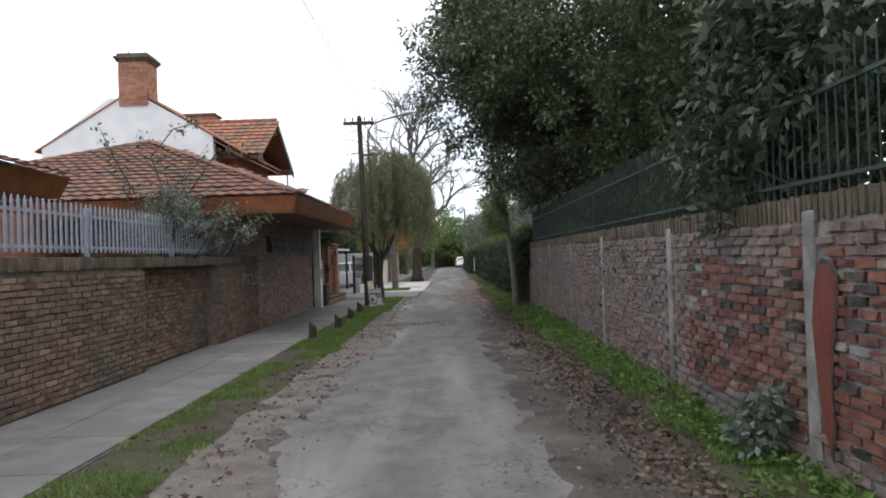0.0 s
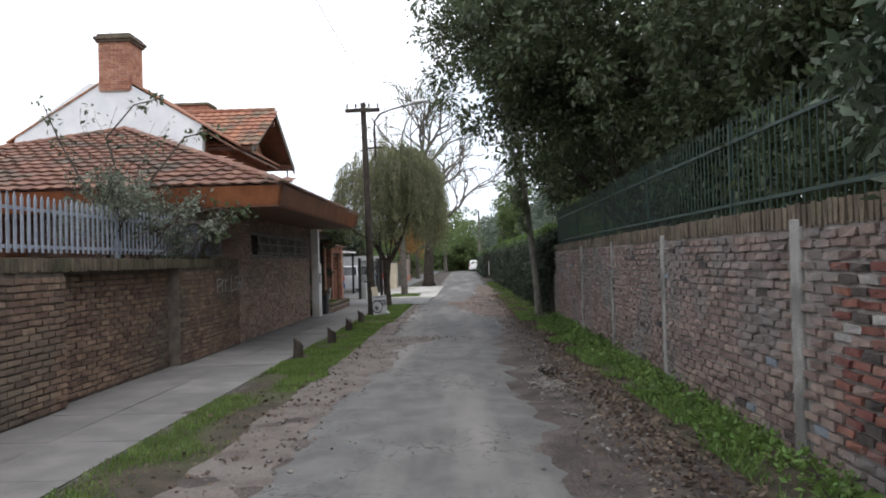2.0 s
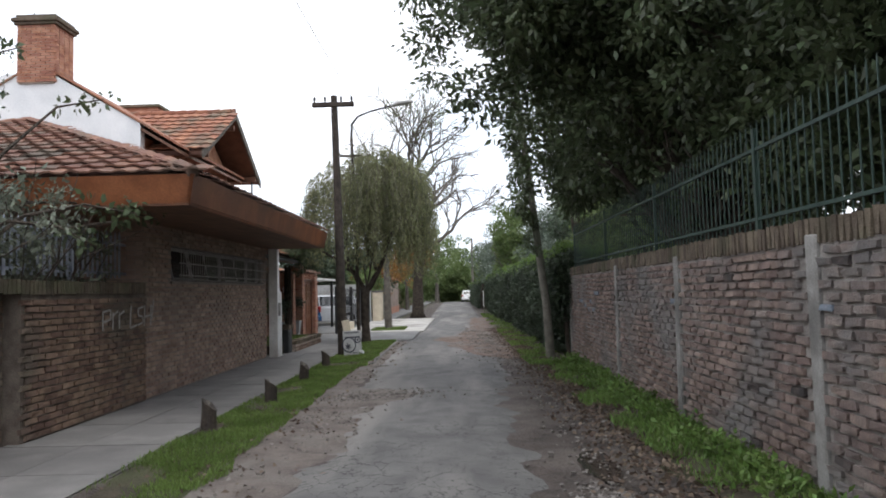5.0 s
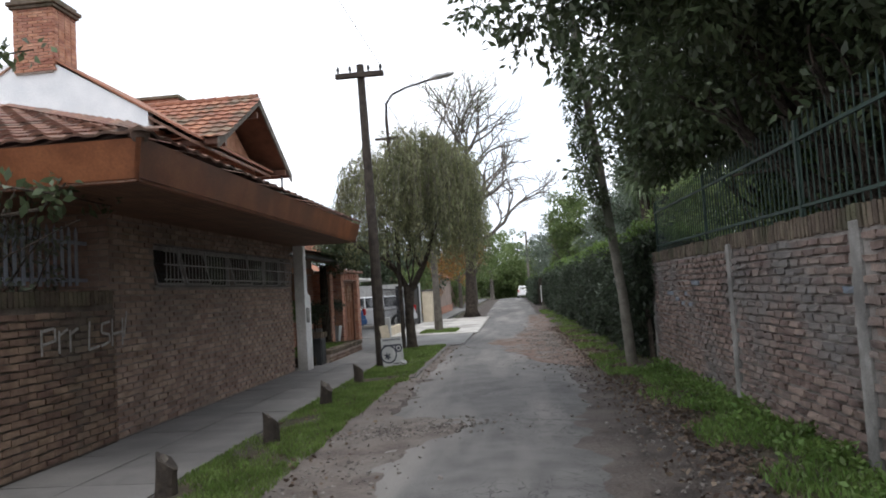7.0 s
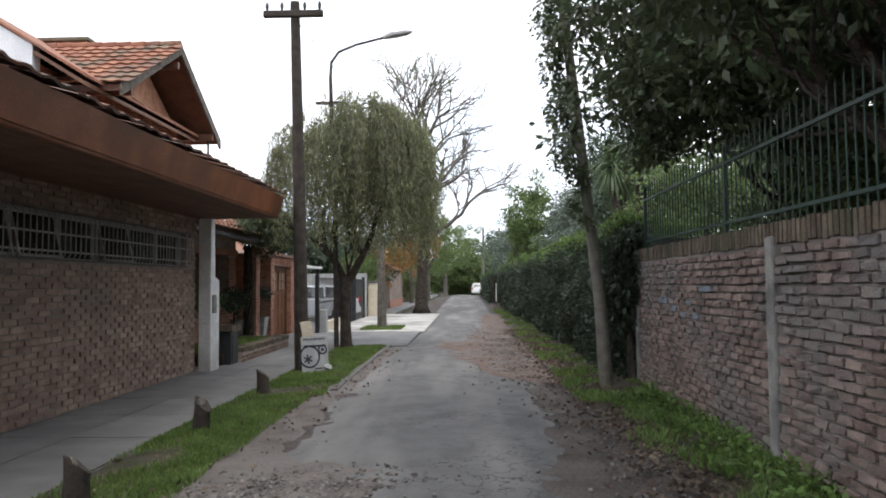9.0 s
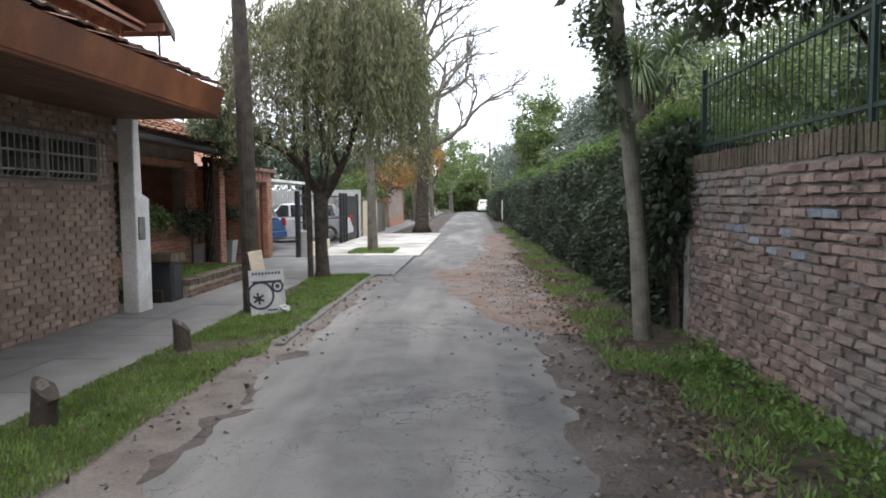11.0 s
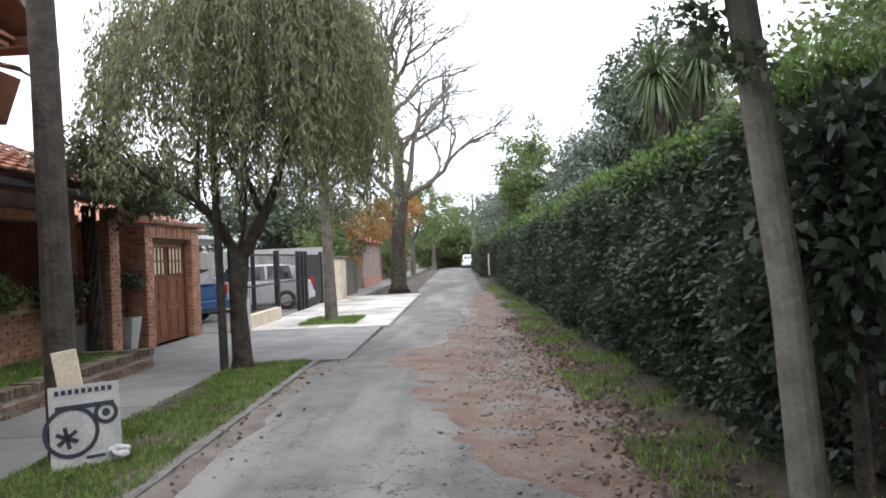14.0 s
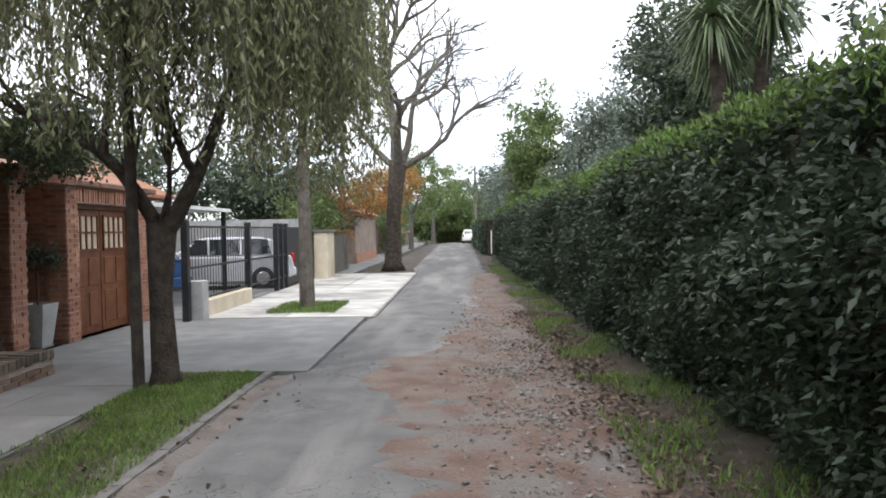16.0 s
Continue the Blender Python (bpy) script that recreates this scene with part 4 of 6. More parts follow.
# ---- trees ----
def tree(name, label, base, height, radius, material, leaf, count, clump, seed, crown=None, lean=(0, 0), trunk_to=0.35, size=0.1, depth=3, aspect=0.45):
    rng = random.Random(seed)
    t = thing(name, label, "tree")
    b = Vector(base)
    top = b + Vector((lean[0], lean[1], height * trunk_to))
    part("trunk", Shape().tube([b + Vector((0, 0, -0.1)), b + (top - b) * 0.08, b + (top - b) * 0.5, top], [radius * 1.5, radius * 1.1, radius * 0.95, radius * 0.8], 12), material, t)
    s, tips = Shape(), []
    for k in range(5):
        a = 2 * math.pi * k / 5 + rng.uniform(-0.4, 0.4)
        grow(s, top - Vector((0, 0, 0.05 * height * rng.random())), (math.cos(a) * 0.7, math.sin(a) * 0.7, rng.uniform(0.5, 1.1)), height * 0.26, radius * 0.4, depth - 1, tips, rng)
    s.smooth = True
    part("branch_frame", s, material, t)
    if leaf:
        c = [tuple(p) for p, d in tips]
        if crown is not None:
            c = np.concatenate([crown, np.asarray(c)]) if len(c) and len(crown) < 1 else crown
        p, d = clump_points(c, clump, count, seed)
        part("crown", leaf_mesh("crown", p, d, size, leaf, aspect, seed), leaf, t)
    return t


# dark evergreens behind the wall
for k, (x, yy, cz, hx, hy, hz, n, sd) in enumerate(((3.8, 14.3, 6.2, 3.5, 4.4, 3.3, 350, 3), (4.7, 8.2, 6.0, 3.0, 4.4, 3.4, 290, 4), (1.2, 17.2, 7.3, 2.2, 2.3, 2.5, 170, 5), (4.3, 17.3, 4.6, 2.2, 3.4, 2.0, 240, 6), (4.6, 12.5, 3.9, 1.7, 5.0, 1.4, 230, 7), (3.7, 20.6, 5.0, 2.2, 2.5, 1.8, 190, 9), (1.9, 16.4, 5.6, 1.8, 1.9, 1.4, 95, 10), (2.7, 20.3, 3.75, 1.6, 1.4, 0.7, 46, 11), (1.1, 16.0, 5.1, 0.95, 1.4, 1.0, 40, 16))):
    tree("evergreen_tree", "large dark glossy evergreen overhanging the wall", (max(x + 1.0, 3.7), yy, 0), cz + hz - 1.5, 0.22, M_BARK, M_LEAF_DARK, 140 * n, 0.5, sd, blob_centres((x, yy, cz), (hx, hy, hz), n, sd), size=0.118)
shrub_c = np.concatenate([blob_centres((2.9, 5.9, 3.1), (0.75, 1.6, 1.15), 90, 8), blob_centres((3.6, 3.0, 3.3), (0.8, 2.4, 1.3), 70, 9)])
tree("wall_shrub", "grey-green leafy shrub spilling over the railing", (3.6, 5.0, 0), 3.4, 0.09, M_BARK, M_LEAF_SHRUB, 15000, 0.28, 8, shrub_c, size=0.12)
fill = blob_centres((4.3, 9.0, 2.7), (0.9, 13.0, 1.0), 260, 12)
tree("screen_shrub", "dense dark bushes behind the railing", (4.4, 9.0, 0), 2.8, 0.08, M_BARK, M_LEAF_DARK, 26000, 0.45, 12, fill, size=0.12)
fill2 = blob_centres((4.4, 19.0, 2.5), (0.9, 3.0, 0.9), 70, 13)
tree("screen_shrub", "dense green bushes behind the railing end", (4.4, 19.0, 0), 2.6, 0.08, M_BARK, M_LEAF_LIGHT, 8000, 0.4, 13, fill2, size=0.1)


def hedge(name, label, x0, x1, y0, y1, h, count, seed, size):
    t = thing(name, label, "hedge")
    g = np.random.default_rng(seed)
    s = Shape()
    ny = int((y1 - y0) / 0.5)
    for i in range(ny):
        ya, yb = y0 + 0.15 + i * 0.5, y0 + 0.68 + i * 0.5
        s.box(x0 + 0.32 + 0.1 * math.sin(i * 1.7), x1, ya, yb, 0.12, h - 0.3 + 0.08 * math.sin(i * 2.3), 0.05)
    part("branch_mass", s, M_BARK, t, "dark twigs inside")
    n = int(count * 0.72)
    yy, zz = g.uniform(y0, y1, n), g.uniform(0.1, h, n) 
    bul = np.array([0.34 * noise.noise((a * 0.9, b * 1.2, 2.0)) + 0.16 * noise.noise((a * 2.6, b * 2.6, 4.0)) for a, b in zip(yy, zz)])
    xx = x0 + 0.12 - bul + g.normal(0, 0.09, n) + 0.22 * np.maximum(0, 0.5 - zz) + 0.18 * np.maximum(0, zz - h + 0.3) / 0.3
    p1 = np.stack([xx, yy, zz], 1)
    d1 = np.stack([-np.abs(g.normal(0.7, 0.4, n)), g.normal(0, 0.7, n), g.normal(-0.15, 0.55, n)], 1)
    part("leaves", leaf_mesh("leaves", p1, d1, size, M_LEAF_HEDGE, 0.42, seed), M_LEAF_HEDGE, t, kind="stuff")
    up = zz > h - 0.22 - 0.3 * g.random(n) ** 2
    part("edge_leaves", leaf_mesh("edge_leaves", p1[up][::3] + np.array([-0.03, 0, 0.03]), d1[up][::3] + np.array([0, 0, 0.8]), size * 0.9, M_LEAF_TIP, 0.35, seed + 2), M_LEAF_TIP, t, kind="stuff")
    m = count - n
    xx, yy = g.uniform(x0 + 0.05, x1, m), g.uniform(y0, y1, m)
    zz = h - 0.1 + np.array([0.16 * noise.noise((a, b * 1.2, 5.0)) for a, b in zip(xx, yy)]) + g.normal(0, 0.07, m)
    d2 = np.stack([g.normal(0, 0.5, m), g.normal(0, 0.5, m), np.abs(g.normal(0.8, 0.3, m))], 1)
    part("young_leaves", leaf_mesh("young_leaves", np.stack([xx, yy, zz], 1), d2, size * 0.9, M_LEAF_TIP, 0.35, seed + 1), M_LEAF_TIP, t, kind="stuff")
    return t


hedge("hedge", "tall clipped green hedge with bright new tips", 2.28, 3.6, 22.25, 38, 2.45, 125000, 21, 0.076)
hedge("hedge", "tall clipped green hedge along the far lane", 2.2, 3.6, 38, 58, 2.5, 34000, 22, 0.12)
hedge("hedge", "lower far hedge at the lane side", 1.7, 3.4, 62, 90, 2.3, 14000, 23, 0.16)
# leafy end of the hedge climbing round the pole
ivy_c = [(2.02 - 0.11 * z + 0.1 * math.sin(z * 9), 21.9 + 0.12 * math.cos(z * 7), z) for z in [2.35 + k * 0.06 for k in range(70)]]
p, d = clump_points(ivy_c, 0.11, 2600, 31)
p2, d2 = clump_points([(x - 0.1, y, z) for x, y, z in ivy_c if z > 3.0], 0.22, 3000, 37)
p, d = np.concatenate([p, p2]), np.concatenate([d, d2])
part("ivy", leaf_mesh("ivy", p, d, 0.065, M_LEAF_DARK, 0.6, 31), M_LEAF_DARK, side_pole, "dark ivy round the pole")
climber = thing("climber", "dark leafy climber bunched at the wall end", "shrub")
p, d = clump_points(blob_centres((2.42, 22.1, 1.65), (0.32, 0.35, 0.85), 60, 32), 0.2, 3600, 32)
part("leaves", leaf_mesh("leaves", p, d, 0.12, M_LEAF_HEDGE, 0.42, 32), M_LEAF_HEDGE, climber, kind="stuff")
part("stem", Shape().tube([(2.5, 22.2, 0), (2.45, 22.15, 1.0), (2.5, 22.1, 2.0)], [0.05, 0.04, 0.02], 7), M_BARK, climber)

# willow
WB = Vector((-2.78, 28.15, 0))
willow = thing("willow_tree", "weeping willow with drooping pale green strands", "tree")
ts = Shape()
ts.tube([WB + Vector(q) for q in ((0, 0, -0.1), (0.0, 0, 0.15), (-0.03, 0, 0.9), (0.0, 0, 1.7))], [0.2, 0.14, 0.115, 0.155], 14)
ts.smooth = True
part("trunk", ts, M_BARK, willow)
rng = random.Random(5)
ls, tips = Shape(), []
for a in ((0.9, 0.1, 0.75), (-0.35, -0.2, 1.2), (0.15, 0.5, 1.2), (-0.6, 0.5, 1.0), (0.2, -0.6, 1.1)):
    grow(ls, WB + Vector((0, 0, 1.55)), a, 1.25, 0.105 if a[0] > 0.5 else 0.085 if a[1] == -0.2 else 0.035, 2, tips, rng, 0.6, 0.25, 0.75)
ls.smooth = True
part("branch_frame", ls, M_BARK, willow)
g = np.random.default_rng(6)
strands, lp, ld = Shape(), [], []
knots = [(rng.uniform(0, 2 * math.pi), math.sqrt(rng.random()), rng.uniform(-0.85, 0.45)) for k in range(64)]
for k in range(1180):
    ka, kr, kz = rng.choice(knots)
    a = ka + rng.gauss(0, 0.13)
    rr = min(2.2, 2.05 * (0.88 + 0.5 * noise.noise((math.cos(a) * 1.5, math.sin(a) * 1.5, 0.7))) * kr + rng.gauss(0, 0.12))
    zt = 3.3 + 2.5 * math.sqrt(max(0, 1 - (rr / 2.4) ** 2)) + kz + rng.uniform(-0.25, 0.15)
    if math.cos(a) < -0.35 and rr > 0.9 and k % 3 < 1:
        continue
    c = Vector((-2.3 + rr * math.cos(a), 28.35 + rr * math.sin(a), zt))
    out = Vector((math.cos(a), math.sin(a), 0)) * rng.uniform(0.15, 0.4)
    ln = max(0.6, rng.uniform(0.45, 1.0) * (zt - (2.3 if math.cos(a) < 0 else 1.95))) if rr > 1.1 else max(0.6, rng.uniform(0.5, 1.0) * (zt - 2.35))
    pts = [c + out * (1 - (1 - s) ** 2) + Vector((0.1 * math.sin(k + 3 * s), 0.08 * math.cos(k * 2 + 3 * s), 0.2 * s * (1 - s) * 4 * 0.3 - ln * s ** 1.3)) for s in (0, 0.25, 0.5, 0.75, 1)]
    strands.tube(pts, [0.006, 0.005, 0.004, 0.003, 0.002], 3, caps=False)
    m = int(ln * 27)
    for j in range(m):
        s = rng.random()
        q = pts[min(int(s * 4), 3)].lerp(pts[min(int(s * 4) + 1, 4)], s * 4 % 1)
        lp.append(q + Vector((rng.gauss(0, 0.05), rng.gauss(0, 0.05), rng.gauss(0, 0.03))))
        ld.append((rng.gauss(0, 0.5), rng.gauss(0, 0.5), -0.9))
part("twig_mass", strands, M_BARK_GREY, willow, "hanging thin twigs", kind="stuff")
part("crown", leaf_mesh("crown", lp, ld, 0.105, M_LEAF_WILLOW, 0.24, 7), M_LEAF_WILLOW, willow)

# bare plane tree and its neighbours farther on
bare = thing("bare_tree", "tall nearly leafless tree with wide bare limbs", "tree")
bs_, tips = Shape(), []
bs_.tube([(-2.35, 49, -0.1), (-2.35, 49, 0.3), (-2.3, 49, 2.2), (-2.1, 49, 4.2)], [0.55, 0.36, 0.29, 0.36], 14)
bs_.smooth = True
part("trunk", bs_, M_BARK, bare)
rng = random.Random(12)
ls = Shape()
for a, L, r in (((0.15, 0, 1), 3.8, 0.25), ((-0.35, 0.1, 1), 3.6, 0.23), ((0.8, -0.2, 0.5), 2.3, 0.15), ((-0.8, 0.2, 0.7), 2.6, 0.16), ((0.5, 0.3, 0.9), 2.7, 0.17), ((0.0, -0.5, 1), 3.2, 0.2)):
    grow(ls, (-2.1, 49, 4.0), a, L, r, 4, tips, rng, 0.6, 0.06, 0.74, (3, 4), 0.13)
part("branch_frame", ls, M_BARK_GREY, bare)
low = [tuple(q) for q, dd in tips if q.x < -0.5][::3]
p, d = clump_points(low, 0.35, 3200, 14)
part("crown", leaf_mesh("crown", p, d, 0.13, M_LEAF_LIGHT, 0.4, 14), M_LEAF_LIGHT, bare, "sparse yellow-green leaves")
young = thing("young_tree", "slim straight tree trunk in a grass square", "tree")
part("trunk", Shape().tube([(-2.75, 34.9, -0.1), (-2.77, 34.9, 1.5), (-2.8, 34.95, 3.0), (-2.8, 35.1, 4.2)], [0.17, 0.13, 0.12, 0.08], 10), M_BARK_GREY, young)
ls, tips = Shape(), []
for k in range(5):
    grow(ls, (-2.86, 35.5, 3.2 + 0.2 * k), (math.cos(k * 1.3), math.sin(k * 1.3), 0.9), 1.1, 0.045, 2, tips, rng)
part("branch_frame", ls, M_BARK_GREY, young)
p, d = clump_points([tuple(q) for q, dd in tips], 0.25, 2600, 15)
part("crown", leaf_mesh("crown", p, d, 0.1, M_LEAF_WILLOW, 0.35, 15), M_LEAF_WILLOW, young)

FAR = [
    ("autumn_tree", "small tree with orange autumn leaves", (-5.2, 52, 0), 5.0, 0.14, M_LEAF_AUTUMN, 5000, (-5.0, 52, 3.3), (2.0, 2.0, 1.5), 41, 0.14),
    ("autumn_tree", "tree with yellowing leaves beside the lane", (-4.2, 66, 0), 6.5, 0.16, M_LEAF_AUTUMN, 4500, (-4.0, 66, 4.2), (2.2, 2.4, 2.0), 42, 0.18),
    ("broadleaf_tree", "green street tree beside the far lane", (-3.6, 78, 0), 9, 0.2, M_LEAF_LIGHT, 7000, (-3.0, 78, 5.5), (3.0, 4.0, 3.2), 43, 0.2),
    ("broadleaf_tree", "green street tree beside the far lane", (-2.6, 100, 0), 10, 0.25, M_LEAF_LIGHT, 8000, (-1.6, 100, 5.8), (4.0, 5.0, 3.8), 44, 0.24),
    ("broadleaf_tree", "green street tree closing the far lane", (3.4, 112, 0), 10, 0.25, M_LEAF_LIGHT, 8000, (3.0, 112, 5.0), (5.0, 4.0, 3.8), 45, 0.26),
    ("broadleaf_tree", "garden tree above the black gate", (-8.0, 48, 0), 5.8, 0.15, M_LEAF_SHRUB, 15000, (-7.2, 48, 3.3), (3.4, 2.2, 2.0), 46, 0.17),
    ("broadleaf_tree", "dark garden tree behind the sheet fence", (-12.5, 46, 0), 5.8, 0.15, M_LEAF_SHRUB, 11000, (-12.0, 46, 3.6), (3.0, 2.0, 1.9), 53, 0.17),
    ("broadleaf_tree", "green leaning tree over the timber fence", (-5.3, 47.5, 0), 3.6, 0.1, M_LEAF_LIGHT, 5000, (-5.1, 47.5, 2.2), (0.8, 1.8, 0.9), 54, 0.13),
    ("broadleaf_tree", "fresh green tree standing above the hedge", (3.9, 52, 0), 7.2, 0.16, M_LEAF_LIGHT, 10000, (3.9, 52, 4.5), (1.7, 2.4, 2.9), 47, 0.2),
    ("dark_conifer", "blue-green conifer above the hedge", (6.2, 46, 0), 7, 0.2, M_LEAF_BLUE, 30000, (6.2, 46, 4.0), (2.3, 3.4, 2.9), 48, 0.14),
    ("dark_conifer", "blue-green conifer above the far hedge", (3.9, 62, 0), 7, 0.2, M_LEAF_BLUE, 14000, (3.6, 62, 3.8), (2.4, 4.0, 2.8), 49, 0.17),
    ("broadleaf_tree", "dense dark tree behind the palms", (6.5, 38, 0), 7.8, 0.2, M_LEAF_SHRUB, 24000, (6.4, 38, 5.1), (2.0, 2.4, 2.6), 50, 0.16),
    ("garden_bush", "light green bush rising behind the hedge end", (4.9, 25.5, 0), 3.6, 0.1, M_LEAF_LIGHT, 8000, (4.7, 25.5, 3.0), (1.2, 1.7, 1.25), 55, 0.11),
    ("garden_bush", "dense green bush behind the railing end", (5.2, 19.8, 0), 3.6, 0.1, M_LEAF_SHRUB, 9000, (5.2, 19.8, 3.1), (1.2, 2.4, 1.3), 56, 0.12),
    ("garden_bush", "grey-green bushes rising behind the hedge", (5.4, 41, 0), 4.0, 0.1, M_LEAF_BLUE, 12000, (5.2, 41, 3.0), (1.4, 6.5, 1.3), 52, 0.12),
    ("broadleaf_tree", "dense green tree behind the hedge", (8.6, 29, 0), 6.6, 0.2, M_LEAF_SHRUB, 14000, (8.2, 29, 3.9), (2.6, 4.0, 2.4), 51, 0.15),
]
for nm, lb, base, h, r, lf, n, c, half, sd, sz in FAR:
    tree(nm, lb, base, h, r, M_BARK_GREY, lf, n, 0.55, sd, blob_centres(c, half, max(40, n // 110), sd), size=sz, depth=2)
far_wood = thing("far_woods", "green trees closing the end of the street", "trees", kind="stuff")
c = np.concatenate([blob_centres((x, 118 + (k % 3) * 6, 4.5), (7, 5, 5.0 + k % 2), 70, 60 + k) for k, x in enumerate(range(-45, 50, 11))])
p, d = clump_points(c, 1.2, 26000, 61)
part("crowns", leaf_mesh("crowns", p, d, 0.45, M_LEAF_LIGHT, 0.5, 61), M_LEAF_LIGHT, far_wood, kind="stuff")


# spiky palms over the hedge
def palm(base, h, seed, heads):
    rng = random.Random(seed)
    t = thing("cordyline_palm", "spiky-leaved palm standing above the hedge", "palm", "palms over the hedge")
    b = Vector(base)
    for hx, hy, hz in heads:
        top = b + Vector((hx, hy, hz))
        part("trunk", Shape().tube([b + Vector((0, 0, -0.1)), b + Vector((hx * 0.4, hy * 0.4, hz * 0.5)), top], [0.16, 0.13, 0.11], 8), M_BARK, t)
        s = Shape()
        for k in range(260):
            a, e = rng.uniform(0, 6.283), rng.uniform(-1.1, 1.3)
            dr = Vector((math.cos(a) * math.cos(e), math.sin(a) * math.cos(e), math.sin(e)))
            L = rng.uniform(0.7, 1.12)
            side = dr.cross(Vector((0, 0, 1))).normalized() * 0.021
            p1, p2 = top + dr * L * 0.55, top + dr * L + Vector((0, 0, -0.28 * L))
            s.poly([top - side * 0.6, p1 - side, p1 + side, top + side * 0.6])
            s.poly([p1 - side, p2, p1 + side])
        part("leaf_rosette", s, M_LEAF_PALM, t)


palm((4.7, 32.0, 0), 5, 71, ((-0.4, 0.0, 4.85), (0.55, 0.1, 5.05), (0.1, 0.9, 4.6)))
palm((6.0, 40.0, 0), 5, 72, ((0.0, 0.0, 5.0), (0.8, 0.3, 5.6)))

# thin shrub reaching over the picket fence
garden_shrub = thing("garden_shrub", "thin open shrub reaching over the picket fence", "shrub")
rng = random.Random(19)
ls, tips = Shape(), []
for a in ((0.25, -0.1, 1), (0.5, 0.3, 0.8), (-0.3, 0.2, 1), (0.3, -0.5, 0.9), (-0.1, 0.6, 1)):
    grow(ls, (-5.35, 13.2, 1.0), a, 1.15, 0.03, 3, tips, rng, 0.5, 0.2, 0.8, (2, 3), 0.14)
ls.tube([(-5.35, 13.2, 0), (-5.35, 13.2, 1.1)], [0.06, 0.04], 7)
part("branch_frame", ls, M_BARK, garden_shrub)
p, d = clump_points([tuple(q) for q, dd in tips if q.z < 3.0], 0.16, 2400, 19)
part("crown", leaf_mesh("crown", p, d, 0.075, M_LEAF_GREY, 0.45, 19), M_LEAF_GREY, garden_shrub)
p, d = clump_points([tuple(q) for q, dd in tips if q.z >= 3.0], 0.12, 160, 20)
part("twig_leaves", leaf_mesh("twig_leaves", p, d, 0.085, M_LEAF_SHRUB, 0.5, 20), M_LEAF_SHRUB, garden_shrub)


fence_shrub = thing("garden_shrub", "leafy shrub pressed against the picket fence", "shrub")
p, d = clump_points(np.concatenate([blob_centres((-5.0, 15.0, 2.15), (0.35, 1.5, 0.55), 50, 24), blob_centres((-5.15, 12.9, 2.4), (0.45, 1.4, 0.5), 40, 25)]), 0.2, 4600, 24)
part("crown", leaf_mesh("crown", p, d, 0.075, M_LEAF_GREY, 0.45, 24), M_LEAF_GREY, fence_shrub)
ls, tips = Shape(), []
for k in range(5):
    grow(ls, (-5.15, 14.0 + 0.5 * k, 0.0), (0.15, rng.uniform(-0.4, 0.2), 1), 1.5, 0.03, 2, tips, rng, 0.4, 0.2, 0.75)
part("branch_frame", ls, M_BARK, fence_shrub)

twigs = thing("bare_twig_shrub", "long bare twigs with few dark leaves over the roof", "shrub")
for k, path in enumerate((((-5.4, 13.9, 0.0), (-5.4, 13.9, 1.8), (-5.7, 14.2, 3.0), (-6.1, 14.5, 3.9), (-5.7, 14.7, 4.5), (-5.2, 14.8, 4.65)), ((-5.5, 14.0, 1.5), (-5.9, 13.7, 2.7), (-6.5, 13.8, 3.7), (-6.9, 14.0, 4.4)),
                          ((-5.4, 14.0, 2.0), (-5.0, 14.6, 2.7), (-4.5, 15.2, 2.75), (-4.0, 15.9, 2.6)), ((-5.6, 14.1, 2.5), (-5.2, 14.5, 3.3), (-5.0, 15.2, 4.0), (-4.6, 15.6, 4.2)),
                          ((-5.0, 13.6, 2.0), (-4.6, 13.9, 2.45), (-4.1, 14.2, 2.6), (-3.6, 14.4, 2.5)), ((-5.0, 13.4, 2.1), (-4.5, 13.5, 2.35), (-4.1, 13.7, 2.3), (-3.8, 13.9, 2.1)), ((-5.1, 14.4, 2.2), (-4.7, 14.9, 2.4), (-4.2, 15.1, 2.5), (-3.9, 15.0, 2.7)))):
    part("twig", Shape().tube(path, [0.03 - 0.022 * i / (len(path) - 1) for i in range(len(path))], 5), M_BARK, twigs)
    ends = [tuple(Vector(path[-2]).lerp(Vector(path[-1]), f)) for f in (0.1, 0.4, 0.7, 1.0)]
    p, d = clump_points(ends, 0.16, 46, 140 + k)
    part("leaf_spray", leaf_mesh("leaf_spray", p, d, 0.1, M_LEAF_DARK, 0.55, 140 + k), M_LEAF_DARK, twigs, kind="stuff")

# ---- grass, weeds, litter ----
def grass(name, label, n, yr, xf, zf, size, seed, material=M_GRASS, patchy=0.0, tall=1.0):
    g = np.random.default_rng(seed)
    yy = g.uniform(*yr, n)
    xx = np.array([xf(v, w) for v, w in zip(yy, g.random(n))])
    if patchy:
        keep = np.array([noise.noise((a * 1.6, b * 1.1, 8.0)) for a, b in zip(xx, yy)]) > g.normal(patchy, 0.12, n)
        xx, yy = xx[keep], yy[keep]
    k = len(xx)
    zz = np.array([zf(a, b) for a, b in zip(xx, yy)])
    d = np.stack([g.normal(0, 0.4, k), g.normal(0, 0.4, k), np.full(k, tall)], 1)
    t = tagged(new(name, leaf_mesh(name, np.stack([xx, yy, zz], 1), d, size, material, 0.16, seed, 0.5)), label, "grass", kind="stuff")
    return t


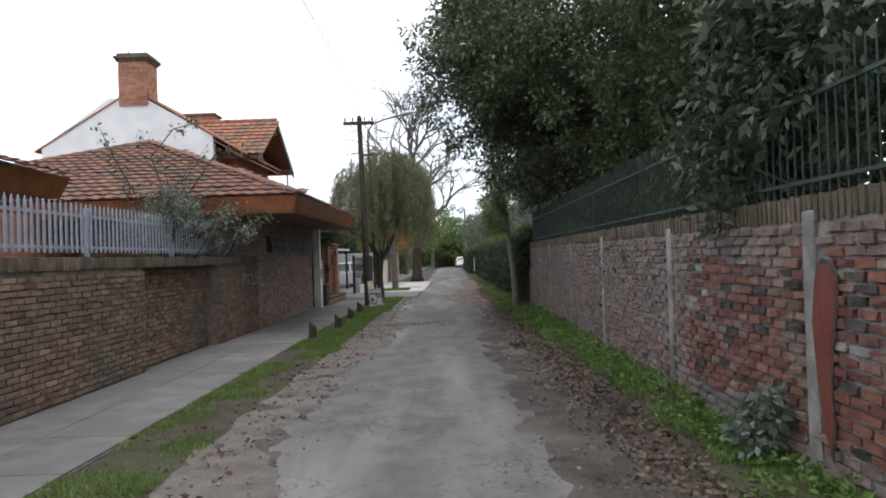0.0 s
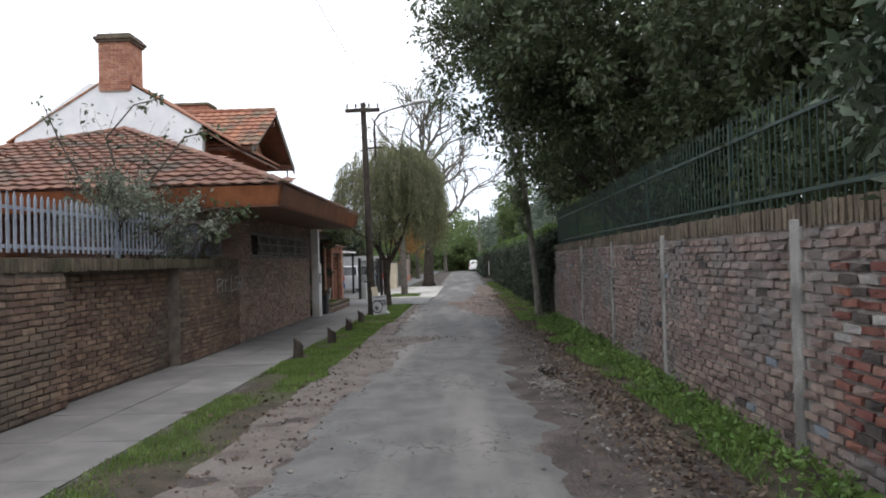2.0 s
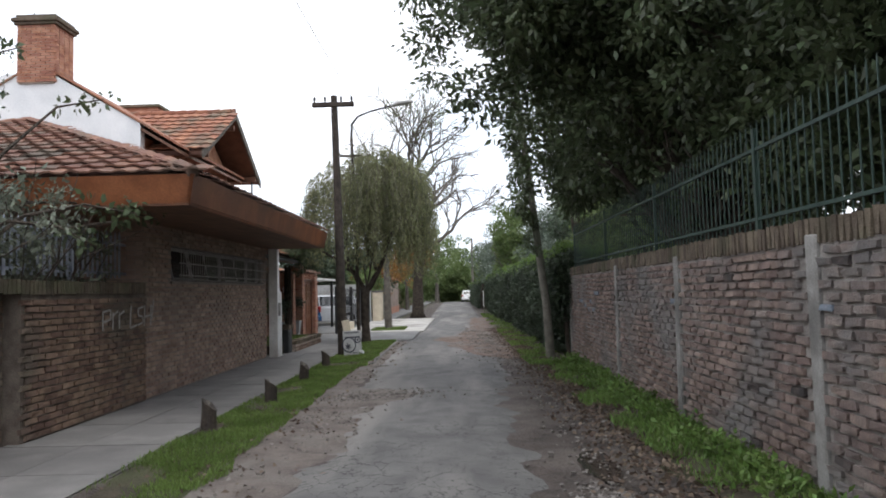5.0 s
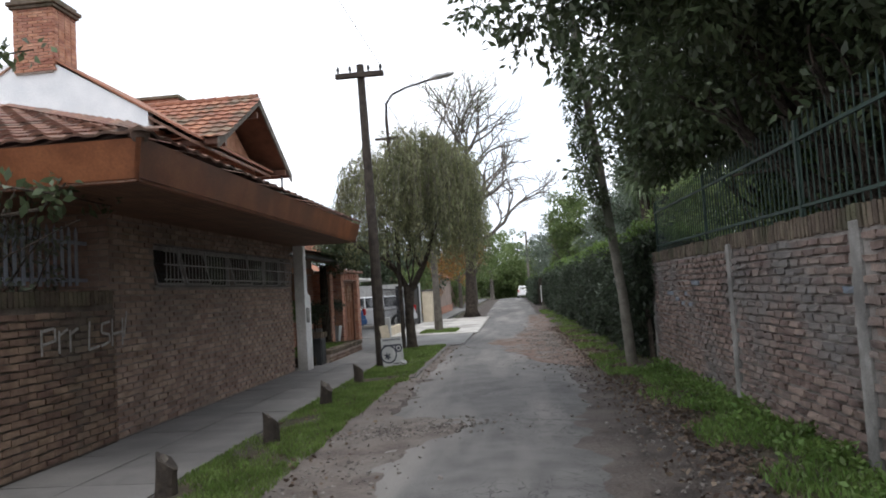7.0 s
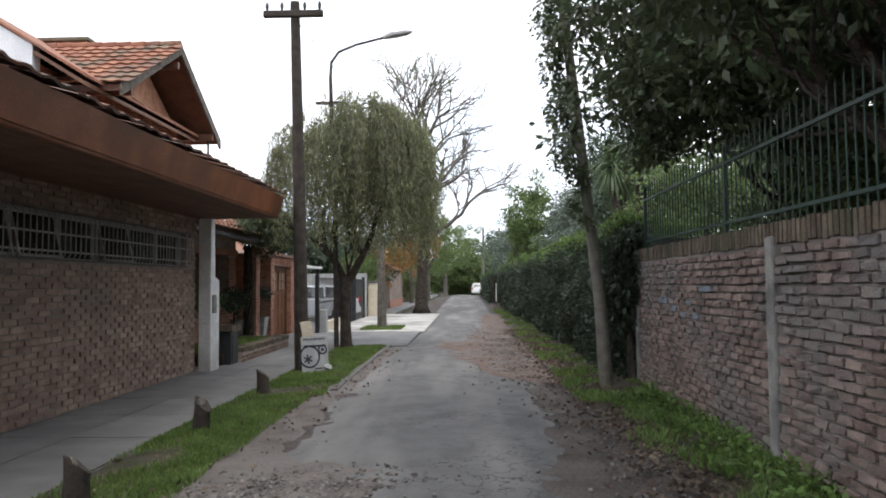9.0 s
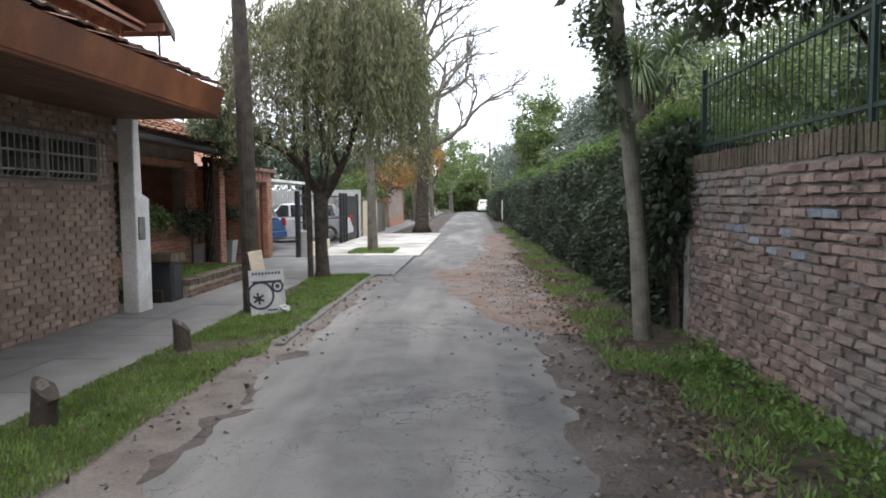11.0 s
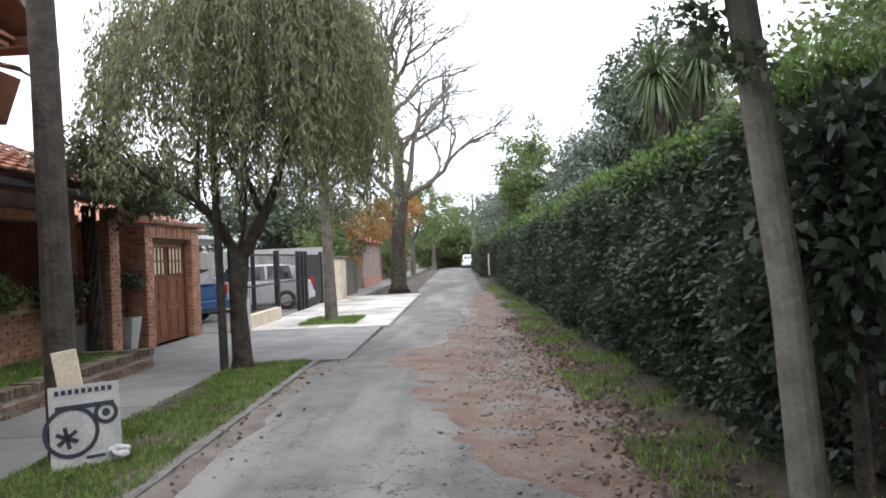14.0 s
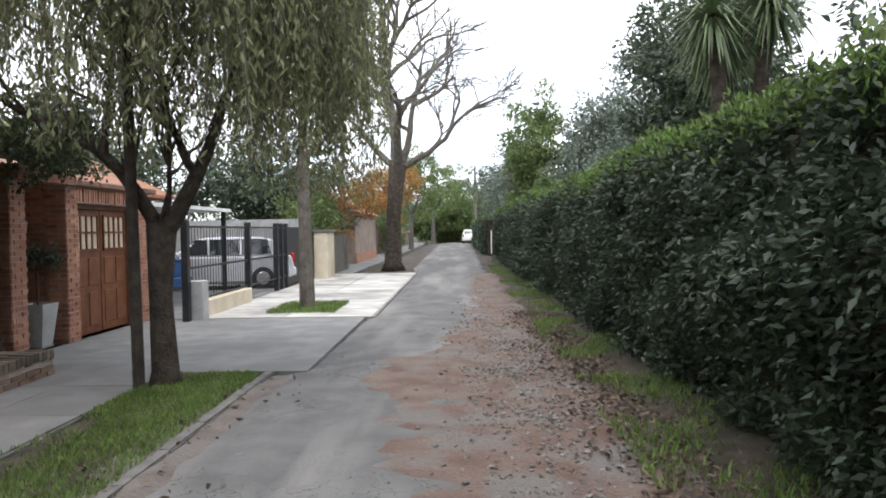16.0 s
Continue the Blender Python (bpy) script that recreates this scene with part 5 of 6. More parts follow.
grass("grass", "short green grass on the roadside verge", 80000, (12, 28.6), lambda y, u: -2.95 + u * (0.95 if y < 21 else 1.07) + (0.12 * noise.noise((y * 1.4, 2, 2)) if u > 0.8 else 0), lambda x, y: 0.015, 0.046, 81, patchy=-0.22)
grass("grass", "thin worn grass beside the pavement", 44000, (-1, 12.2), lambda y, u: -2.95 + u * 0.85, lambda x, y: 0.012, 0.042, 82, patchy=0.03)
grass("grass_tall", "lush weeds at the foot of the wall", 42000, (-1, 22), lambda y, u: 2.54 - (u ** 1.4) * lerp_rows([(0, 0.5), (10, 0.6), (15, 0.9), (22, 1.15)], y), lambda x, y: 0.05, 0.072, 83, M_WEED, patchy=-0.06, tall=0.8)
grass("grass_sparse", "thin shaded grass along the hedge", 26000, (22, 50), lambda y, u: 2.5 - u * 1.05, lambda x, y: 0.04, 0.075, 84, patchy=0.12)
grass("grass", "grass square round the slim tree", 5000, (34.0, 35.9), lambda y, u: -3.35 + u * 1.3, lambda x, y: 0.04, 0.07, 85, patchy=0.0)


def weeds(n, seed):
    g = np.random.default_rng(seed)
    cs = [(2.5 - abs(g.normal(0, 0.22)), g.uniform(0.5, 21.5), g.uniform(0.04, 0.14)) for _ in range(260)]
    p, d = clump_points(cs, 0.14, n, seed)
    p[:, 2] = np.maximum(p[:, 2], 0.04)
    d[:, 2] = np.abs(d[:, 2])
    tagged(new("weeds", leaf_mesh("weeds", p, d, 0.06, M_WEED, 0.5, seed)), "broad-leaved green weeds along the wall foot", "weeds", kind="stuff")


weeds(10000, 91)
for k, (wx, wy) in enumerate(((2.32, 5.2),)):
    weed = thing("tall_weed", "tall grey-green weed against the wall foot", "weed")
    part("stem", Shape().tube([(wx, wy, 0), (wx, wy, 0.4)], [0.012, 0.006], 5), M_WEED, weed)
    p, d = clump_points(blob_centres((wx, wy, 0.28), (0.18, 0.24, 0.26), 22, 95 + k), 0.1, 420, 95 + k)
    part("leaf_mass", leaf_mesh("leaf_mass", p, d, 0.09, M_LEAF_BLUE, 0.5, 95 + k), M_LEAF_BLUE, weed, kind="stuff")
g = np.random.default_rng(92)
n = 13000
yy = g.uniform(-1, 34, n)
xx = np.where(g.random(n) < 0.86, g.normal(1.72, 0.24, n), g.normal(-2.1, 0.4, n))
xx = np.where((yy > 28.4) & (xx < 0), 1.6 + 0.3 * g.normal(size=n), np.clip(xx, -2.9, 2.5))
pp = np.stack([xx, yy, np.full(n, 0.012) + g.random(n) * 0.03], 1)
dd = np.stack([g.normal(0, 1, n), g.normal(0, 1, n), g.normal(0.1, 0.28, n)], 1)
tagged(new("fallen_leaves", leaf_mesh("fallen_leaves", pp, dd, 0.055, M_DRYLEAF, 0.6, 92)), "brown fallen leaves scattered in the mud", "leaves", kind="stuff")
stones = Shape()
rng = random.Random(93)
RUBBLE = [(0.9, 0.32, 28.5, 3.2, 2600), (1.2, 0.3, 35, 4.0, 500), (-1.2, 0.45, 16.8, 0.25, 420), (-1.5, 0.3, 15.0, 0.9, 200), (1.12, 0.13, 11.5, 0.22, 260), (1.35, 0.25, 12.0, 5.0, 700), (-1.75, 0.2, 9.0, 4.0, 300)]
for cx, dx, cy, dy, count in RUBBLE:
    for k in range(count):
        sx, sy = rng.gauss(cx, dx), rng.gauss(cy, dy)
        r = rng.uniform(0.005, 0.02)
        stones.box(-r, r, -r * 0.8, r * 0.8, -r * 0.5, r * 0.6, r * 0.35, pose(sx, sy, road_z(sx, sy) + 0.008, rng.uniform(-30, 30), rng.uniform(-30, 30), rng.uniform(0, 180)))
tagged(new("gravel", stones.mesh("gravel", M_STONE)), "loose grey stones and rubble on the lane edge", "gravel", kind="stuff")

# ---- neighbour's brick house, planter and garage ----
NX = -5.9
porch_house = thing("porch_house", "orange brick house with a dark porch and tile eave", "house")
part("wall", Shape().box(NX - 0.25, NX, 24.4, 29.6, -0.1, 1.0), M_MORTAR_O, porch_house)
part("wall", Shape().box(NX - 0.25, NX, 24.4, 29.6, 2.25, 2.75), M_MORTAR_O, porch_house)
part("wall", Shape().box(NX - 0.25, NX, 29.0, 29.6, 1.0, 2.25), M_MORTAR_O, porch_house)
part("porch_back_wall", Shape().box(-8.2, -8.0, 24.4, 31, -0.1, 2.8), M_BRICK_L, porch_house)
part("porch_side_wall", Shape().box(-8.0, NX - 0.25, 29.2, 29.4, -0.1, 2.75), M_BRICK_O, porch_house)
front = part("brick_front", Shape().box(NX - 0.02, NX + 0.002, 24.45, 29.6, 0, 0.95), M_MORTAR_O, porch_house)
brick_face(front, NX, 1, 24.45, 29.6, 0.05, 0.95, M_BRICK_O, near=(26, 29.6), pitch=0.072, height=0.056, length=0.25, proud=0.02)
brick_face(front, NX, 1, 29.0, 29.6, 1.05, 2.25, M_BRICK_O, pitch=0.072, height=0.056, length=0.25, proud=0.02)
ledge = part("brick_ledge", Shape().box(NX - 0.28, NX + 0.1, 24.45, 29.65, 0.92, 0.99), M_MORTAR_O, porch_house)
soldier_row(ledge, NX - 0.28, NX + 0.14, 24.45, 29.65, 0.99, 1.06, M_BRICK_O, pitch=0.14, name="ledge_brick")
part("lintel", Shape().box(NX - 0.02, NX + 0.06, 24.4, 29.6, 2.25, 2.4), M_BRICK_O, porch_house)
part("eave_board", Shape().box(-5.2, -5.12, 24.4, 30.8, 2.52, 2.66), M_SOFFIT, porch_house)
part("gutter", Shape().tube([(-5.06, 24.4, 2.6), (-5.06, 30.8, 2.6)], 0.055, 8), M_GREYBIN, porch_house)
part("roof_deck", Shape().prism([(-5.1, 2.64), (-5.1, 2.7), (-9.3, 4.35), (-9.3, 4.2), (-5.2, 2.6)], "y", 24.4, 30.8), M_SOFFIT, porch_house)
tile_slope(porch_house, (-5.02, 24.4, 2.71), (-5.02, 30.8, 2.71), (-9.3, 30.8, 4.39), (-9.3, 24.4, 4.39), M_TILE, cap=120)
# garage
GX = -5.35
garage = thing("garage", "orange brick garage front with brick piers", "garage")
part("roof_slab", Shape().box(-8.6, GX + 0.12, 30.9, 33.7, 2.3, 2.4), M_TILE_DULL, garage, "dull tiled flat coping", bevel=0.02)
part("back_wall", Shape().box(-8.6, -8.4, 30.9, 33.7, 0, 2.3), M_BRICK_O, garage)
part("side_wall", Shape().box(-8.4, GX - 0.2, 33.45, 33.65, 0, 2.3), M_BRICK_O, garage)
side = part("side_wall", Shape().box(-8.4, GX - 0.31, 30.95, 31.12, 0, 2.3), M_MORTAR_O, garage)
brick_face(side, 30.95, -1, -8.3, GX - 0.31, 0.05, 2.28, M_BRICK_O, axis="x", pitch=0.072, height=0.056, length=0.25)
for a, b in ((30.9, 31.2), (33.1, 33.5)):
    pier = part("brick_pier", Shape().box(GX - 0.3, GX, a, b, 0, 2.3), M_MORTAR_O, garage)
    brick_face(pier, GX, 1, a, b, 0.02, 2.28, M_BRICK_O, near=(a, b), pitch=0.072, height=0.056, length=0.25, proud=0.014)
    brick_face(pier, a, -1, GX - 0.3, GX, 0.02, 2.28, M_BRICK_O, axis="x", pitch=0.072, height=0.056, length=0.25, proud=0.014)
lint = part("lintel", Shape().box(GX - 0.25, GX, 31.2, 33.1, 2.06, 2.3), M_MORTAR_O, garage)
soldier_row(lint, GX - 0.1, GX + 0.02, 31.2, 33.1, 2.08, 2.29, M_BRICK_O, name="lintel_brick")
garage_door = thing("garage_door", "closed brown wooden double garage door with small panes", "door")
part("door_frame", Shape().box(GX - 0.2, GX - 0.12, 31.2, 31.28, 0, 2.06).box(GX - 0.2, GX - 0.12, 33.02, 33.1, 0, 2.06).box(GX - 0.2, GX - 0.12, 31.2, 33.1, 1.98, 2.06), M_SOFFIT, garage_door)
for a in (31.29, 32.16):
    leaf_d = part("door_leaf", Shape().box(GX - 0.2, GX - 0.16, a, a + 0.85, 0.03, 1.97), M_DOOR, garage_door)
    for k in range(2):
        p0 = a + 0.08 + k * 0.39
        part("panel", Shape().box(GX - 0.16, GX - 0.145, p0, p0 + 0.3, 0.15, 0.68).box(GX - 0.16, GX - 0.145, p0, p0 + 0.3, 0.78, 1.22), M_DOOR, leaf_d, bevel=0.008)
    part("glazing", Shape().box(GX - 0.159, GX - 0.152, a + 0.08, a + 0.77, 1.35, 1.88), M_CREAM, leaf_d, "pale curtain behind small panes")
    for k in range(5):
        part("glazing_bar", Shape().box(GX - 0.155, GX - 0.13, a + 0.06 + k * 0.17, a + 0.09 + k * 0.17, 1.33, 1.9), M_DOOR, leaf_d)
    for zz in (1.33, 1.6, 1.87):
        part("glazing_bar", Shape().box(GX - 0.155, GX - 0.13, a + 0.06, a + 0.8, zz, zz + 0.035), M_DOOR, leaf_d)
# entrance between
entry = thing("entrance", "recessed entrance with brick piers and dark door", "entrance", kind="structure")
for a in (29.7,):
    pier = part("brick_pier", Shape().box(-5.7, -5.4, a, a + 0.32, 0, 2.3), M_MORTAR_O, entry)
    brick_face(pier, -5.4, 1, a, a + 0.32, 0.02, 2.28, M_BRICK_O, near=(a, a + 1), pitch=0.072, height=0.056, length=0.25)
    brick_face(pier, a, -1, -5.7, -5.4, 0.02, 2.28, M_BRICK_O, axis="x", pitch=0.072, height=0.056, length=0.25)
part("entrance_door", Shape().box(-7.0, -6.95, 29.6, 30.9, 0, 2.1), M_DOOR, entry, "brown wooden door")
part("lintel", Shape().box(-5.5, -5.2, 29.6, 30.95, 2.3, 2.5), M_BRICK_O, entry)
wall_lamp = thing("wall_lamp", "small white glass wall lantern", "lamp")
part("lantern", Shape().tube([(-5.95, 30.82, 1.58), (-5.95, 30.82, 1.62), (-5.95, 30.82, 1.78), (-5.95, 30.82, 1.83)], [0.02, 0.06, 0.08, 0.01], 6), M_WHITE, wall_lamp)
part("bracket", Shape().tube([(-5.95, 30.95, 1.75), (-5.95, 30.86, 1.92), (-5.95, 30.82, 1.83)], 0.012, 5), M_BLACK, wall_lamp)


def planter(x, yy, h, seed):
    t = thing("concrete_planter", "tapered pale concrete planter with a ball topiary", "planter", "planters by the garage", at=(x, yy, 0.045))
    part("pot", Shape().box(-0.14, 0.14, -0.14, 0.14, 0, 0.02), M_POST, t)
    s = Shape()
    for (r0, z0), (r1, z1) in zip(((0.12, 0.0), (0.19, 0.6), (0.165, 0.6), (0.16, 0.54)), ((0.19, 0.6), (0.165, 0.6), (0.16, 0.54), (0.0, 0.54))):
        for k in range(4):
            a, b = math.pi / 4 + k * math.pi / 2, math.pi / 4 + (k + 1) * math.pi / 2
            q = 1.414
            s.poly([(r0 * q * math.cos(a), r0 * q * math.sin(a), z0), (r0 * q * math.cos(b), r0 * q * math.sin(b), z0), (r1 * q * math.cos(b), r1 * q * math.sin(b), z1), (r1 * q * math.cos(a), r1 * q * math.sin(a), z1)])
    part("pot_side", s, M_PALE, t)
    part("stem", Shape().tube([(0, 0, 0.5), (0.02, 0, 0.8), (0, 0, h)], [0.018, 0.015, 0.012], 6), M_BARK, t)
    p, d = clump_points(blob_centres((0, 0, h + 0.08), (0.24, 0.24, 0.17), 20, seed), 0.1, 800, seed)
    part("topiary", leaf_mesh("topiary", p, d, 0.06, M_LEAF_HEDGE, 0.45, seed), M_LEAF_HEDGE, t)


planter(-5.5, 30.4, 1.12, 101)
planter(-5.75, 29.35, 1.1, 102)

# low planter wall with soldier coping and a brick box pier
low_wall = thing("planter_wall", "low brick planter wall with upright coping bricks", "planter wall")
part("base", Shape().box(-4.5, -4.3, 25.25, 28.7, -0.05, 0.2), M_MORTAR_O, low_wall)
brick_face(low_wall, -4.3, 1, 25.25, 28.7, 0.0, 0.2, M_BRICK_L, near=(25, 29), pitch=0.07, height=0.055, length=0.25)
soldier_row(low_wall, -4.52, -4.27, 25.25, 28.75, 0.2, 0.3, M_SOLDIER)
part("return_wall", Shape().box(-5.85, -4.5, 28.5, 28.7, -0.05, 0.28, 0.01), M_SOLDIER, low_wall)
planter_soil = part("soil", Shape().box(NX, -4.5, 24.7, 28.5, -0.05, 0.2), M_SOIL, low_wall)
grass("grass", "bright grass in the raised brick bed", 9000, (24.8, 28.5), lambda y, u: -5.8 + u * 1.3, lambda x, y: 0.2, 0.08, 103)
meter_box = thing("meter_box", "dark metal meter box under a brick cap", "meter box")
part("box", Shape().box(-4.72, -4.38, 24.78, 25.2, -0.05, 0.62), M_GREYBIN, meter_box, bevel=0.012)
part("box_door", Shape().box(-4.38, -4.365, 24.83, 25.15, 0.06, 0.57), M_GREYBIN, meter_box, bevel=0.006)
soldier_row(meter_box, -4.75, -4.35, 24.74, 25.28, 0.63, 0.75, M_SOLDIER)

# climbers and porch plants
vine = thing("porch_vine", "old twisted climber with a dark leafy head", "climber")
rng = random.Random(17)
vs = Shape()
for k in range(7):
    a = k * 0.9
    vs.tube([(-5.45 + 0.09 * math.cos(a + 2.1 * z), 29.3 + 0.1 * math.sin(a + 2.1 * z) - 0.05 * z, z * (2.6 / 2.6)) for z in (0, 0.4, 0.8, 1.2, 1.6, 2.0, 2.5)], [0.07, 0.05, 0.045, 0.04, 0.04, 0.035, 0.025], 6)
vs.smooth = True
part("stem", vs, M_BARK, vine)
p, d = clump_points(np.concatenate([blob_centres((-4.9, 29.4, 2.85), (0.75, 1.7, 0.5), 60, 104), blob_centres((-4.6, 27.4, 3.0), (0.4, 1.2, 0.3), 16, 105)]), 0.24, 8500, 104)
part("leaves", leaf_mesh("leaves", p, d, 0.075, M_LEAF_DARK, 0.5, 104), M_LEAF_DARK, vine, kind="stuff")
for cx, cy, cz, hx, hy, hz, n, m_ in ((-5.7, 25.3, 1.25, 0.4, 0.7, 0.7, 2600, M_LEAF_HEDGE), (-5.75, 27.0, 1.25, 0.3, 1.0, 0.28, 2600, M_LEAF_LIGHT), (-5.6, 28.6, 1.15, 0.25, 0.5, 0.25, 1200, M_LEAF_HEDGE)):
    bush = thing("porch_plant", "leafy green plant growing at the porch ledge", "plant")
    p, d = clump_points(blob_centres((cx, cy, cz), (hx, hy, hz), 30, int(cy * 7)), 0.15, n, int(cy * 7))
    part("leaves", leaf_mesh("leaves", p, d, 0.085, m_, 0.4, int(cy)), m_, bush, kind="stuff")
    part("stem", Shape().tube([(cx, cy, 0.15), (cx, cy, cz)], [0.03, 0.012], 6), M_BARK, bush)

# ---- boards leaning on the utility pole ----
def facing(x, yy, z, tilt, turn):
    return pose(x, yy, z, tilt, 0, turn)


board = thing("sign_board", "pale grey sign board with dark round drawing", "sign")
mb = facing(-2.49, 23.48, 0.03, -8, 36)
sh = Shape().box(-0.24, 0.24, -0.012, 0.012, 0, 0.6, 0, mb)
part("panel", sh, M_PALE, board)
def ring(cx, cz, r, w, m, n=28, front=-0.0155):
    s = Shape()
    for k in range(n):
        a, b = 2 * math.pi * k / n, 2 * math.pi * (k + 1) / n
        s.poly([m @ Vector((cx + q * math.cos(t), front, cz + q * math.sin(t))) for q, t in ((r, a), (r, b), (r - w, b), (r - w, a))])
    return s
part("printed_ring", ring(-0.1, 0.26, 0.19, 0.03, mb), M_INK, board)
part("printed_ring", ring(0.14, 0.37, 0.085, 0.03, mb), M_INK, board)
part("printed_ring", ring(0.14, 0.37, 0.03, 0.03, mb), M_INK, board)
part("printed_bar", Shape().box(-0.2, 0.2, -0.0165, -0.0145, 0.42, 0.455, 0, mb), M_INK, board)
for k in range(9):
    part("lettering_bar", Shape().box(-0.2 + k * 0.045, -0.172 + k * 0.045, -0.016, -0.014, 0.535, 0.57, 0, mb), M_INK, board)
part("printed_bar", Shape().box(-0.01, 0.12, -0.016, -0.014, 0.05, 0.07, 0, mb), M_INK, board)
for a in (25, -35, 80):
    part("printed_stroke", Shape().box(-0.08, 0.08, -0.0165, -0.0145, -0.014, 0.014, 0, mb @ pose(-0.13, 0, 0.22, 0, a, 0)), M_INK, board)
plank = thing("leaning_board", "cream board leaning against the timber pole", "board")
part("panel", Shape().box(-0.09, 0.09, -0.01, 0.01, 0, 0.85, 0, facing(-2.55, 23.56, 0.04, 0, 10) @ pose(0, 0, 0, 0, -9, 0)), M_CREAM, plank, bevel=0.004)
rag = thing("crumpled_bag", "crumpled pale bag beside the sign board", "bag")
bm = bmesh.new()
bmesh.ops.create_icosphere(bm, subdivisions=3, radius=0.09)
for v in bm.verts:
    v.co *= 0.75 + 0.5 * noise.noise(v.co * 14)
    v.co.z *= 0.7
me = bpy.data.meshes.new("bag")
bm.to_mesh(me)
bm.free()
me.materials.append(M_PALE)
ob = part("bag", me, M_PALE, rag)
ob.location = (-2.3, 23.6, 0.1)

# ---- black gate, low walls, cream pillar ----
gate = thing("black_gate", "black iron bar gate and fence before the yard", "gate")
for yy in (33.3, 37.0, 39.5, 40.0, 40.5, 43.0):
    part("gate_post", Shape().box(-4.63, -4.51, yy - 0.07, yy + 0.07, -0.05, 1.82), M_BLACK, gate, bevel=0.01)
gb = Shape().box(-4.576, -4.564, -0.005, 0.005, 0.1, 1.72).mesh("bar", M_BLACK)
for k in range(45):
    yy = 33.45 + k * 0.155
    ob = new("bar", gb)
    ob.parent, ob.location = gate, (0, yy, 0.0)
for zz in (0.35, 0.95, 1.7):
    part("rail", Shape().box(-4.585, -4.555, 33.3, 43.0, zz - 0.02, zz + 0.02), M_BLACK, gate)
part("gate_panel", Shape().box(-4.56, -4.55, 40.55, 42.95, 0.1, 1.68), M_BLACK, gate, "solid dark sheet leaf")
low_cream = tagged(new("low_wall", bevelled(Shape().box(-4.7, -4.4, 33.6, 36.7, -0.05, 0.33), "low_wall", M_CREAM, 0.015)), "low cream plastered wall under the bars", "wall")
grey_pier = tagged(new("grey_pillar", bevelled(Shape().box(-4.62, -4.32, 33.42, 33.72, -0.05, 0.72), "grey_pillar", M_PALE, 0.015)), "short grey cement pillar before the gate", "pillar")
cream_wall = thing("cream_pillar", "cream plastered gate wall with flat cap", "pillar")
part("shaft", Shape().box(-4.5, -4.05, 44.0, 45.3, -0.05, 1.55), M_CREAM, cream_wall, bevel=0.015)
part("cap", Shape().box(-4.57, -3.98, 43.95, 45.35, 1.55, 1.64), M_KERB, cream_wall, bevel=0.015)
brown_fence = thing("timber_fence", "grey-green timber fence beyond the cream wall", "fence")
for k in range(26):
    part("board", Shape().box(-4.3, -4.26, 45.5 + k * 0.16, 45.64 + k * 0.16, -0.05, 1.45 + random.uniform(-0.04, 0.04), 0.003), M_POLE_PALE, brown_fence)
far_house = thing("far_house", "pinkish plastered house wall along the far pavement", "house")
part("wall", Shape().box(-9, -4.6, 54, 62, -0.05, 2.4), M_FARWALL, far_house)
part("roof", Shape().prism([(-9.2, 2.4), (-4.3, 2.4), (-6.8, 3.7)], "y", 53.7, 62.3), M_TILE, far_house)
part("plinth", Shape().box(-4.6, -4.56, 54, 62, -0.05, 0.5), M_BRICK_O, far_house)
bar_wall = thing("far_wall", "long low brick wall along the far pavement", "wall")
part("wall", Shape().box(-5.4, -5.1, 63, 95, -0.05, 1.9), M_BRICK_L, bar_wall)

# carport behind the gate
carport = thing("carport", "white-edged carport roof behind the gate", "carport")
part("roof_sheet", Shape().box(-9.2, -5.6, 34.0, 39.0, 2.12, 2.2), M_WHITE_POST, carport, "white metal edge")
for yy in (34.1, 38.8):
    part("column", Shape().box(-5.8, -5.7, yy, yy + 0.1, 0, 2.12), M_BLACK, carport)
back_screen = thing("sheet_fence", "grey corrugated sheet fence behind the cars", "fence")
for k in range(60):
    part("sheet", Shape().box(-10.5 + k * 0.1, -10.41 + k * 0.1, 43.6 + 0.02 * (k % 2), 43.64 + 0.02 * (k % 2), 0, 2.0), M_PALE, back_screen)
part("rail", Shape().box(-10.5, -4.5, 43.66, 43.7, 1.6, 1.68), M_BLACK, back_screen)
side_house = thing("side_house", "orange-walled house with tile roof behind the carport", "house")
part("wall", Shape().box(-16, -9.6, 33.8, 43.4, 0, 3.0), M_BRICK_O, side_house)
part("roof", Shape().prism([(-9.0, 2.7), (-9.0, 2.8), (-13, 4.6), (-17, 2.8), (-17, 2.7)], "y", 33.5, 44), M_TILE, side_house)


